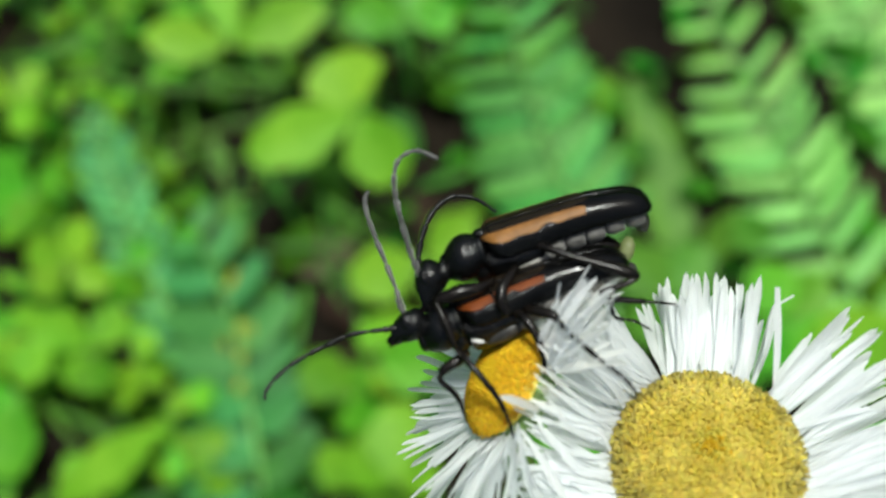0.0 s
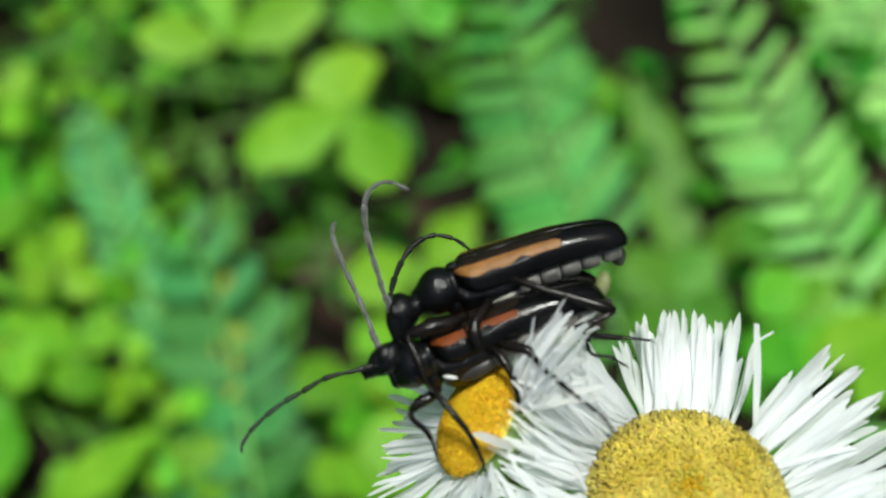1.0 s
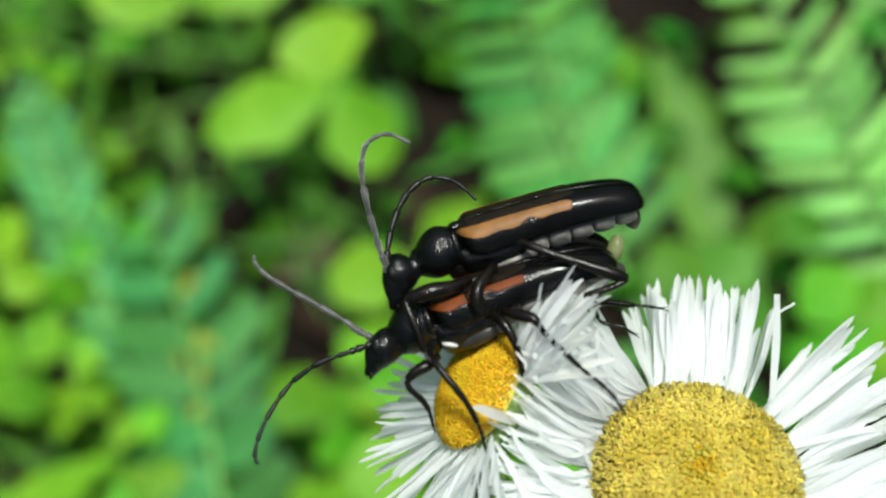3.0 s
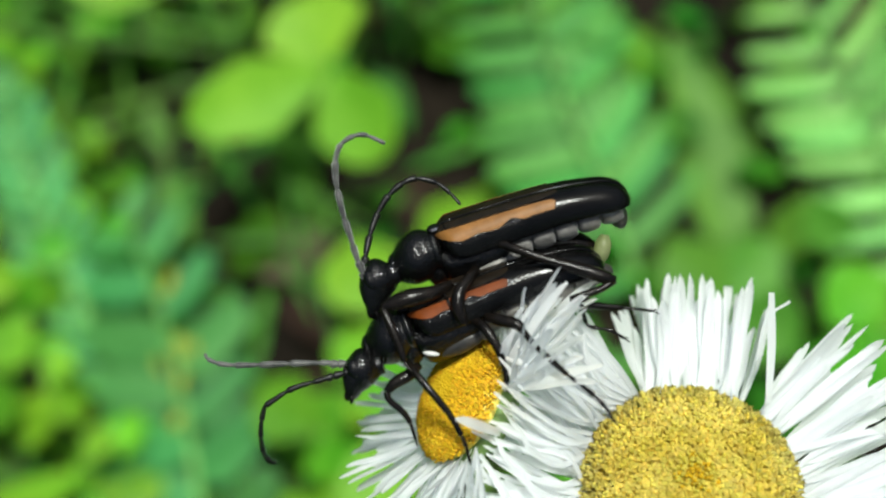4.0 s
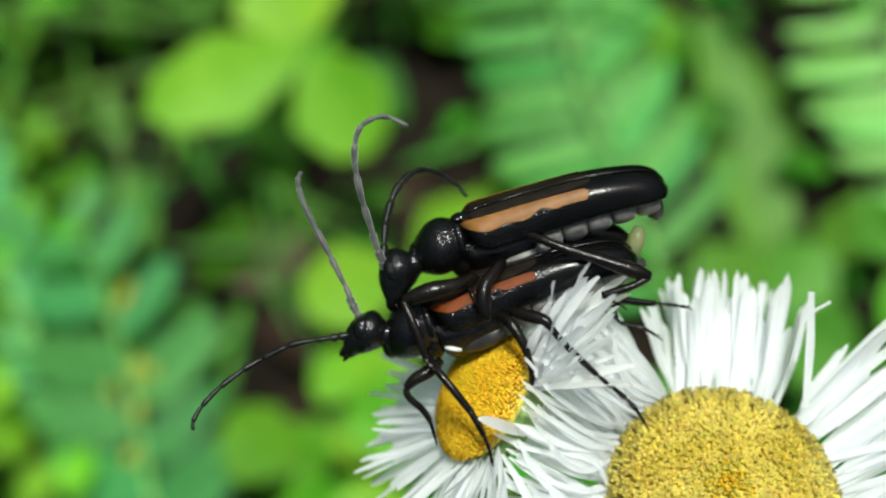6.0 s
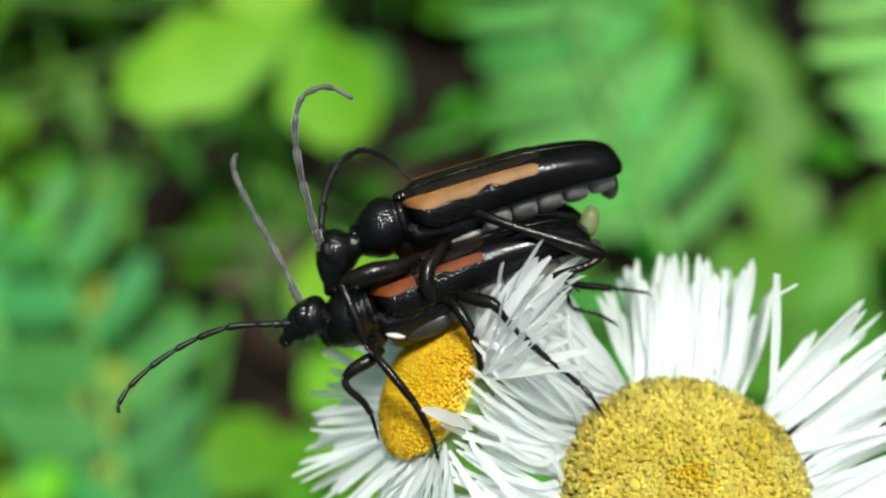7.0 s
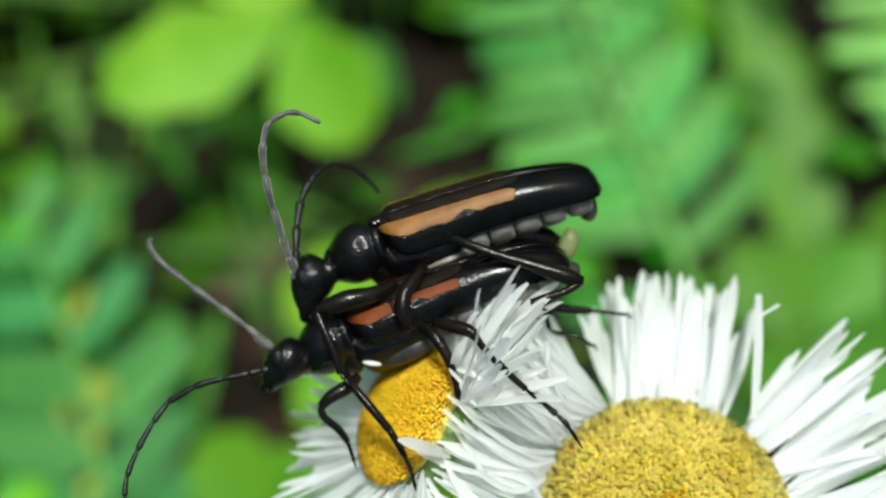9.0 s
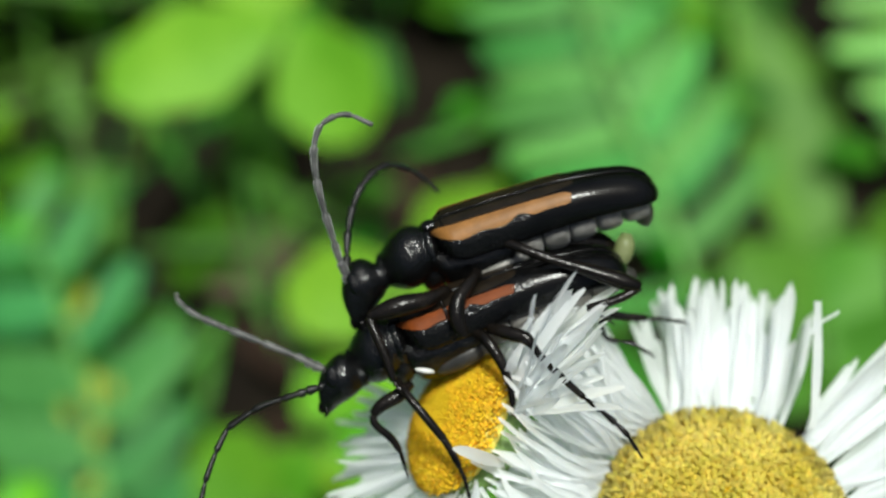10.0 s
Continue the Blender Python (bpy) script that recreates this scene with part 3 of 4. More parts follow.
small_leaves()
DEAD_LEAF = material("brown_dead_leaf", (0.035, 0.022, 0.016), (0.10, 0.068, 0.052), 0.8, 80, 0.6, 450, spec=0.1)
dead_leaf = part("dead_leaf", blade(28, 17, 0.5, 0.8, 0.3, 0.12, n=12, wave=0.05), DEAD_LEAF)
dead_leaf.matrix_basis = aim((-57.5, 4.4, 7.0), (-35.6, 10.1, 9.0))
tagged(dead_leaf, "curled brown dead leaf lying on the soil", "dead leaf")
# added out of view: a leafy ring that keeps horizon light off the beetles
undergrowth("outer_leaves", "unseen tall green leaves around the flower, added to block the low sky", UNDER, 5200, 4, 60, (50, 150), 5, far=True)
undergrowth("dead_leaves", "brown dead leaves on the soil, canopy shade put into their colour", SHADED_LITTER, 140, 1, 4, (12, 28), 9)


def grass():
    rng = random.Random(11)
    bm = bmesh.new()
    for _ in range(170):
        x, y = rng.uniform(-190, 40), rng.uniform(-120, 180)
        m = mm_pose(x, y, rng.uniform(0, 12), rng.uniform(-25, 25), -rng.uniform(5, 45), rng.uniform(0, 360))
        blade(rng.uniform(28, 76), rng.uniform(1.6, 4.2), 0.3, 1.2, 0.2, rng.uniform(0.1, 0.6), n=8, bm=bm, m=m)
    for (x, y, z), (p, q, r), width in STALKS:
        way = Vector((p - x, q - y, r - z))
        blade(way.length, width, 0.4, 1.0, 0.2, 0.05, n=8, bm=bm, m=aim((x, y, z), (p, q, r)))
    tagged(part("grass_blades", bm, GRASS), "thin green grass blades among the leaves", "grass", kind="stuff")


grass()


# ---- the fleabane with its two heads ----
def ray_rows(rng, length, width, arch, sway, cup, n=12):
    """The rows of points of one strap-shaped ray along +x, in mm, frayed at its end."""
    rows = []
    notch = rng.uniform(-0.05, 0.12)
    for i in range(n + 1):
        s = 1 - (1 - i / n) ** 1.35
        w = width * (0.42 + 0.58 * min(1, s / 0.45)) * (1 if s < 0.72 else math.sqrt(max(0.0, 1 - ((s - 0.72) / 0.28) ** 2.6)) * 0.88 + 0.12)
        z = arch * length * s * s + 0.03 * math.sin(s * 9 + sway * 5)
        tips = (0.0, 0.0, 0.0, 0.0, 0.0) if i < n else (-0.02, 0.04, -notch, 0.04, -0.02)
        rows.append([Vector((s * length + g, sway * (s * s + 0.3 * math.sin(s * 4)) + j * w / 2, z + cup * w * abs(j) - groove * w)) * MM
                     for j, g, groove in zip((-1, -0.5, 0, 0.5, 1), tips, (0, 0.10, 0, 0.10, 0))])
    return rows


def strap(bm, rows, m=None):
    made = [[bm.verts.new(m @ p if m else p) for p in row] for row in rows]
    for a, b in zip(made, made[1:]):
        for j in range(4):
            bm.faces.new((a[j], b[j], b[j + 1], a[j + 1]))


def petals(head, count, rest, radius, reach, seed, bunches=(), short=()):
    """White rays round a head: each a part on a few shared meshes; the rest, behind them, in one mesh.
    bunches: (from, to, middle, squeeze, lift) in degrees round the head, where rays lean together."""
    rng = random.Random(seed)
    meshes, shapes = [], []
    for k in range(18):
        shapes.append(ray_rows(rng, 5.0, rng.triangular(0.20, 0.48, 0.36), rng.uniform(-0.14, 0.18), rng.gauss(0, 0.5), rng.uniform(0.05, 0.3)))
        bm = bmesh.new()
        strap(bm, shapes[-1])
        solid = part("ray_floret", bm, RAY)
        meshes.append(solid.data)
        bpy.data.objects.remove(solid)
    joined = bmesh.new()
    for i in range(count + rest):
        behind = i >= count
        a = 360 * (i + rng.uniform(-0.7, 0.7)) / count if not behind else rng.uniform(0, 360)
        a %= 360
        turn = rng.gauss(0, 6)
        lift = 0
        for lo, hi, middle, squeeze, raised in bunches:
            if lo <= a < hi or lo <= a - 360 < hi:
                turn += ((middle - a + 180) % 360 - 180) * squeeze
                lift = raised
        if any(lo <= a < hi and part_of == 0 for lo, hi, part_of in short):
            continue
        layer = i % 3
        rise = (2, 12, 22)[layer] + rng.gauss(0, 5) - (6 if behind else 0) + lift
        long = reach * rng.uniform(0.70, 1.20) / 5.0 * (1 + lift * 0.012)
        for lo, hi, part_of in short:
            if lo <= a < hi:
                long *= part_of
        m = pose(0, 0, 0, 0, 0, a) @ mm_pose(radius * (0.97 - 0.05 * layer), 0, -0.4 + 0.12 * layer) @ pose(0, 0, 0, 0, 0, turn) @ pose(0, 0, 0, rng.gauss(0, 13), -rise, 0)
        m = m @ Matrix.Diagonal((long, rng.uniform(0.8, 1.25), 1, 1))
        if behind:
            strap(joined, rng.choice(shapes), m)
        else:
            share("ray_floret", rng.choice(meshes), head, m)
    tagged(part("back_ray_layer", joined, RAY, head, "thin white rays behind the front ones"), kind="stuff")


SINGLE = 150  # florets in the middle of each disc that are parts of their own


def floret_rings(p, n, side, other, w, h, size, open_top):
    """The rings of one tubular floret at p (mm): a narrow tube, either closed or flared into four pointed lobes."""
    def ring(high, wide):
        return [(p + n * high + (side * math.cos(c) + other * math.sin(c)) * wide) * MM for c in np.arange(8) * math.pi / 4]
    rings = [ring(h * f, w * g) for f, g in ((-0.3, 0.6), (0.55, 0.7), (0.88, 1.0))]
    if not open_top:
        return rings + [ring(h * 1.05, w * 0.45)]
    lobes = [(p + n * (h * 0.9 + size * (0.5 if k % 2 == 0 else 0.05)) + (side * math.cos(k * math.pi / 4) + other * math.sin(k * math.pi / 4)) * w * (1.7 if k % 2 == 0 else 0.8)) * MM for k in range(8)]
    return rings + [lobes, ring(h * 0.7, w * 0.3)]


def disc(head, radius, dome, mat, seed, size, label, even):
    """A domed bed, closely set with small tubular florets."""
    rng = random.Random(seed)
    bed = bmesh.new()
    rings = []
    for k in range(11):
        e = math.pi / 2 * k / 10
        rings.append([Vector((radius * 0.97 * math.cos(e) * math.cos(b), radius * 0.97 * math.cos(e) * math.sin(b), dome * math.sin(e))) * MM if k < 10 else
                      Vector((0.02 * math.cos(b), 0.02 * math.sin(b), dome)) * MM for b in np.arange(32) * math.pi / 16])
    skin_rings(bed, rings)
    part("disc_bed", bed, DISC_BED, head, "domed yellow bed of the disc")
    bm, middle, edge = bmesh.new(), bmesh.new(), bmesh.new()
    plain, deep = [], []
    for kept, skin in ((plain, mat), (deep, FLORET_DEEP)):
        for k in range(4):
            one = bmesh.new()
            skin_rings(one, floret_rings(Vector((0, 0, 0)), Vector((0, 0, 1)), Vector((1, 0, 0)), Vector((0, 1, 0)), size, size, size, k == 0 and even > 0.5))
            first = part("disc_floret", one, skin)
            kept.append(first.data)
            bpy.data.objects.remove(first)
    count = int(4.8 * (radius / size) ** 2)
    for i in range(count):
        r = min(1.0, math.sqrt((i + 0.5) / count) + rng.gauss(0, 0.010) * even)
        b = i * 2.399963 + even * rng.gauss(0, 0.03) / max(r, 0.1)
        up = math.sqrt(max(0.0, 1 - r * r * 0.97))
        p = Vector((radius * r * math.cos(b), radius * r * math.sin(b), dome * up))
        n = Vector((p.x / radius ** 2, p.y / radius ** 2, max(p.z, 0.1) / dome ** 2)).normalized()
        n = (n + Vector((rng.uniform(-1, 1), rng.uniform(-1, 1), rng.uniform(-1, 1))) * (0.12 + 0.28 * even)).normalized()
        side = n.orthogonal().normalized()
        other = n.cross(side)
        w, h = size * rng.uniform(0.46, 0.62), size * (1.1 + even * (rng.uniform(-0.2, 1.6) + 5.0 * max(0, r - 0.7)))
        p = p - n * h * 0.25
        if i < SINGLE:
            turn = Matrix((side, other, n)).transposed().to_4x4()
            share("disc_floret", (deep if r < abs(rng.gauss(0.10, 0.06)) else plain)[i % 4], head, Matrix.Translation(p * MM) @ turn @ Matrix.Diagonal((w / size, w / size, h / size, 1)))
            continue
        target = middle if r < abs(rng.gauss(0.10, 0.06)) else edge if even > 0.5 and r > rng.gauss(0.87, 0.08) else bm
        skin_rings(target, floret_rings(p, n, side, other, w, h, size, rng.random() < 0.62 * even))
    tagged(part("disc_layer", bm, mat, head, label), kind="stuff")
    if even > 0.5:
        tagged(part("rim_layer", edge, RIM_FLORET, head, "pale yellow open florets round the rim"), kind="stuff")
    tagged(part("inner_layer", middle, FLORET_DEEP, head, "unopened orange-yellow florets in the middle"), kind="stuff")


def cup(radius, depth):
    """The green involucre below a head."""
    return [[Vector((r * math.cos(b), r * math.sin(b), z)) * MM for b in np.arange(28) * math.pi / 14]
            for r, z in ((radius * 0.9, 0.0), (radius * 1.0, -0.25 * depth), (radius * 0.8, -0.65 * depth), (radius * 0.4, -0.95 * depth), (0.9, -1.05 * depth))]


# a head's z axis is the way that it faces; the cluster's axes: x across, y away, z up its stem
def facing(x, y, z, way):
    n = Vector(way).normalized()
    side = Vector((0, 0, 1)).cross(n).normalized()
    m = Matrix((side, n.cross(side), n)).transposed().to_4x4()
    return Matrix.Translation(Vector((x, y, z)) * MM) @ m


BIG_HEAD = facing(6.56, 1.0, -8.3, (-0.04, -0.86, 0.5))
SMALL_HEAD = facing(-2.95, 1.4, -4.3, (-0.80, -0.44, 0.42))

fleabane = tagged(empty("fleabane_plant", Matrix.Translation(STEM_FOOT * MM)), "fleabane with two white-rayed yellow flower heads on a leaning green stem", "flower")


def flower_head(radius, dome, mat, rays, rest, reach, seed, label, size, bunches=(), even=1.0, short=()):
    bm = bmesh.new()
    skin_rings(bm, cup(radius, radius * 0.62))
    head = part("flower_head", bm, CUP, fleabane, label)
    disc(head, radius * 0.94, dome, mat, seed, size, "dense yellow disc florets", even)
    petals(head, rays, rest, radius, reach, seed + 1, bunches, short)
    return head


big_head = flower_head(4.75, 2.3, FLORET, 200, 340, 5.4, 21, "large fully open head with a broad yellow disc", 0.155,
                       ((52, 113, 85, 0.62, 0), (113, 178, 138, 0.5, 16), (178, 216, 172, 0.3, 16), (-30, 52, 39, 0.5, 7)), short=((140, 215, 0.74), (110, 117, 0), (49, 56, 0)))
small_head = flower_head(2.95, 1.3, FLORET_DEEP, 125, 150, 4.3, 31, "small head turned aside, with a deep yellow disc", 0.15, even=0.25, short=((55, 150, 0.5), (318, 360, 0), (0, 14, 0)))
def ribbon(points, bend=0.12):
    """A lone ray through points (x, y, z, width) in the cluster's axes, in mm."""
    bm = bmesh.new()
    line = glide(points, 6)
    rows = []
    for i, q in enumerate(line):
        ahead = Vector(line[min(i + 1, len(line) - 1)][:3] - line[max(i - 1, 0)][:3]).normalized()
        side = ahead.cross(Vector((0.2, -1, 0.3))).normalized()
        up = side.cross(ahead)
        rows.append([bm.verts.new((Vector(q[:3]) + side * j * q[3] / 2 + up * bend * abs(j) * q[3]) * MM) for j in (-1, -0.4, 0.4, 1)])
    for a, b in zip(rows, rows[1:]):
        for j in range(3):
            bm.faces.new((a[j], b[j], b[j + 1], a[j + 1]))
    return bm


LONE_RAYS = (
    (small_head, SMALL_HEAD, ((-1.6, -1.2, -5.4, 0.3), (-2.4, -2.3, -5.0, 0.46), (-3.1, -2.7, -4.7, 0.36), (-3.45, -2.8, -4.6, 0.1))),
    (small_head, SMALL_HEAD, ((-1.4, -0.6, -2.9, 0.25), (-0.4, -1.5, -1.2, 0.42), (0.7, -1.8, 0.3, 0.30), (1.2, -1.8, 0.8, 0.12))),
    (small_head, SMALL_HEAD, ((-1.2, -0.4, -3.1, 0.25), (0.1, -1.2, -1.6, 0.46), (1.4, -1.5, -0.2, 0.36), (2.0, -1.5, 0.3, 0.15))),
    (small_head, SMALL_HEAD, ((-1.2, -0.8, -3.6, 0.25), (0.2, -1.9, -3.1, 0.44), (1.6, -2.3, -2.75, 0.32), (2.5, -2.4, -2.55, 0.12))),
    (small_head, SMALL_HEAD, ((-1.5, -0.9, -2.6, 0.2), (-1.35, -1.7, -1.8, 0.36), (-1.0, -1.9, -1.1, 0.15))),
    (big_head, BIG_HEAD, ((10.1, 1.2, -4.5, 0.28), (10.35, 1.5, -2.0, 0.40), (10.45, 1.7, 0.25, 0.28))),
    (big_head, BIG_HEAD, ((9.7, 1.4, -2.6, 0.10), (10.2, 1.6, -0.9, 0.12), (11.3, 1.8, -0.15, 0.12))),
)
for head, home, points in LONE_RAYS:
    part("ray_floret", ribbon(points), RAY, head).matrix_basis = home.inverted()

rng = random.Random(77)
for i in range(92):  # a sheaf of rays leaning together across the small head
    turn = 104 * ((i + rng.random()) / 92) ** 1.15
    around, way = radians(112 + turn), radians(137 + 0.36 * turn + rng.gauss(0, 7))
    x, z = 6.56 + 4.5 * math.cos(around), -8.3 + 4.2 * math.sin(around)
    y = 0.7 + 0.58 * (z + 8.3)
    long, bow, near = rng.uniform(4.1, 6.2) - 0.012 * turn, rng.gauss(0.2, 0.4), rng.uniform(1.2, 2.9) + (1.4 if turn < 45 else 0)
    line = [(x + math.cos(way) * long * f - math.sin(way) * bow * 4 * f * (1 - f), y - near * (1 - (1 - f) ** 2), z + math.sin(way) * long * f + math.cos(way) * bow * 4 * f * (1 - f), w)
            for f, w in ((0, 0.18), (0.35, rng.uniform(0.16, 0.29)), (0.75, rng.uniform(0.15, 0.29)), (0.95, 0.15), (1.0, 0.05))]
    part("ray_floret", ribbon(line, rng.uniform(0.05, 0.25)), RAY, big_head).matrix_basis = BIG_HEAD.inverted()

stem = part("stem", tube([(0, 0, 0, 1.6), (0, 0.8, STEM_LONG * 0.35, 1.4), (0, -0.8, STEM_LONG * 0.7, 1.2), (0, 0, STEM_LONG, 1.0)], 12, 12), STEM, fleabane)
pedicel = part("pedicel", tube([(0, 0, -1.5, 0.5), (2.0, 2.0, -9, 0.5), (3.5, 7.5, -22, 0.55), (5.5, 10.5, -52, 0.65)], 10, 8), STEM, small_head, "thin green stalk of the small head")
pedicel.matrix_basis = SMALL_HEAD.to_3x3().inverted().to_4x4()


# ---- the beetles ----
def elytron(parent, side, long, half, high, band, spread=0.0, name="elytron"):
    """One wing case; side -1 is the near one. band: the band's ends along the case, its edges in degrees from the suture, and its material."""
    def at(u, a, off=0.0):
        shoulder = min(1.0, (u / 0.07) ** 0.5) if u < 0.07 else 1.0
        end = 1.0 if u < 0.86 else math.sqrt(max(0.0, 1 - ((u - 0.86) / 0.14) ** 2.2))
        w = (half * (1.0 - 0.26 * u) * shoulder * (0.25 + 0.75 * end)) + off
        h = (high * (0.95 + 0.12 * math.sin(math.pi * min(1, u * 1.05)) - 0.18 * u) * (0.6 + 0.4 * shoulder) * (0.42 + 0.58 * end)) + off
        t = radians(a * (0.72 + 0.28 * min(1.0, (u / 0.12) ** 0.6)))
        ridge = 1 - 0.13 * min(1.0, (1 - u) / 0.3)  # a blunt ridge between back and flank
        y = side * (w * math.sin(t) ** ridge + 0.03 + spread * u * u)
        z = h * math.cos(t) ** ridge if t < math.pi / 2 else h * (1.35 - 0.6 * u) * math.cos(t)
        return Vector((u * long + 0.15 * math.sin(t), y, z - 0.46 * max(0.0, u - 0.55) ** 2 / 0.2)) * MM
    bm = bmesh.new()
    turns = np.linspace(0, 95, 24)
    rings = []
    for u in np.linspace(0.0, 1.0, 46):
        outer = [at(u, a) for a in turns]
        inner = [at(u, a, -0.10) for a in turns[::-1]]
        rings.append(outer + inner)
    skin_rings(bm, rings)
    case = part(name, bm, SHELL, parent)
    u0, u1, a0, a1, mat = band
    bm = bmesh.new()
    rows = []
    for u in np.linspace(0.03, u1 + 0.03, 26):
        rows.append([bm.verts.new(at(u, a, 0.012)) for a in np.linspace(2, 2 + (a0 - 4 + 5 * u) * math.sqrt(max(0.0, 1 - (u / (u1 + 0.04)) ** 8)), 5)])
    for p, q in zip(rows, rows[1:]):
        for j in range(4):
            bm.faces.new((p[j], q[j], q[j + 1], p[j + 1]))
    part("downy_strip", bm, DOWNY_SHELL, case, "dull brownish down beside the seam")
    bm = bmesh.new()
    rows = []
    for u in np.linspace(u0, u1, 34):
        s = (u - u0) / (u1 - u0)
        close = math.sqrt(max(0.0, 1 - max(0, (s - 0.93) / 0.07) ** 2)) * min(1, 0.6 + s * 8)
        mid = a0 + (a1 - a0) * (0.45 - 0.1 * s)
        top = mid + (a0 + 5 * s - mid) * close
        dip = 9 * math.exp(-((s - 0.62) / 0.07) ** 2) + 4 * math.exp(-((s - 0.78) / 0.05) ** 2) + 2.0 * math.sin(s * 23)
        low = mid + (a1 - dip - mid) * close
        rows.append([bm.verts.new(at(u, a, 0.03)) for a in np.linspace(top, low, 8)])
    for p, q in zip(rows, rows[1:]):
        for j in range(7):
            bm.faces.new((p[j], q[j], q[j + 1], p[j + 1]))
    part("band", bm, mat, case, "dull orange lengthwise band")
    return case


def limb(parent, label, femur, tibia, tarsus):
    """A leg: a femur that carries a tibia and a tarsus, each through points (x, y, z, radius) in mm."""
    upper = part("leg", tube(femur, 12, 6), LIMB, parent, label)
    part("tibia", tube(tibia, 10, 5), LIMB, upper)
    toes = tube(tarsus, 8, 6, knots=4, swell=0.3)
    x, y, z, _ = tarsus[-1]
    px, py, pz, _ = tarsus[-2]
    d = Vector((x - px, y - py, z - pz)).normalized()
    for s in (-1, 1):
        tube([(x, y, z, 0.035), (x + d.x * 0.18, y + s * 0.12, z + d.z * 0.18, 0.03), (x + d.x * 0.3, y + s * 0.14, z + d.z * 0.2 - 0.1, 0.012)], 6, 3, toes)
    part("tarsus", toes, LIMB, upper)
    return upper


def head_of_beetle(parent, label="", size=1.0, snout=1.0, long=1.0):
    """A head about its own middle, facing -x, with the mouth below."""
    line = [(1.02, 0, -0.08, 0.44, 0.40, 0.44), (0.78, 0, -0.06, 0.46, 0.44, 0.50), (0.58, 0, -0.02, 0.62, 0.60, 0.66), (0.34, 0, 0.04, 0.78, 0.72, 0.84), (0.0, 0, 0.06, 0.84, 0.74, 1.00), (-0.34, 0, -0.02, 0.78, 0.64, 1.10 * snout),
            (-0.60, 0, -0.14, 0.72, 0.60, 1.14 * snout), (-0.82, 0, -0.34 * snout, 0.62, 0.56, 1.02 * snout), (-0.97, 0, -0.56 * snout, 0.52, 0.52, 0.84 * snout), (-1.05, 0, -0.70 * snout, 0.38, 0.36, 0.56 * snout)]
    bm = hull([[row[0] * long * size, *[q * size for q in row[1:]]] for row in line], 28, 4)
    head = part("head", bm, SMOOTH_SHELL, parent, label)
    for s in (-1, 1):
        part("eye", ball(-0.22 * size, s * 0.66 * size, 0.10 * size, 0.32 * size, 0.24 * size, 0.44 * size), SMOOTH_SHELL, head, "glossy black compound eye")
        part("mandible", tube([(-0.95 * size * long, s * 0.22, -0.92 * snout * size, 0.16), (-1.08 * size * long, s * 0.2, -1.15 * snout * size, 0.12), (-1.02 * size * long, s * 0.05, -1.3 * snout * size, 0.04)], 8, 4), LIMB, head)
        part("palp", tube([(-0.8 * size, s * 0.3, -1.0 * snout * size, 0.06), (-0.72 * size, s * 0.38, -1.25 * snout * size, 0.07), (-0.85 * size, s * 0.34, -1.4 * snout * size, 0.05)], 8, 4), LIMB, head)
    return head


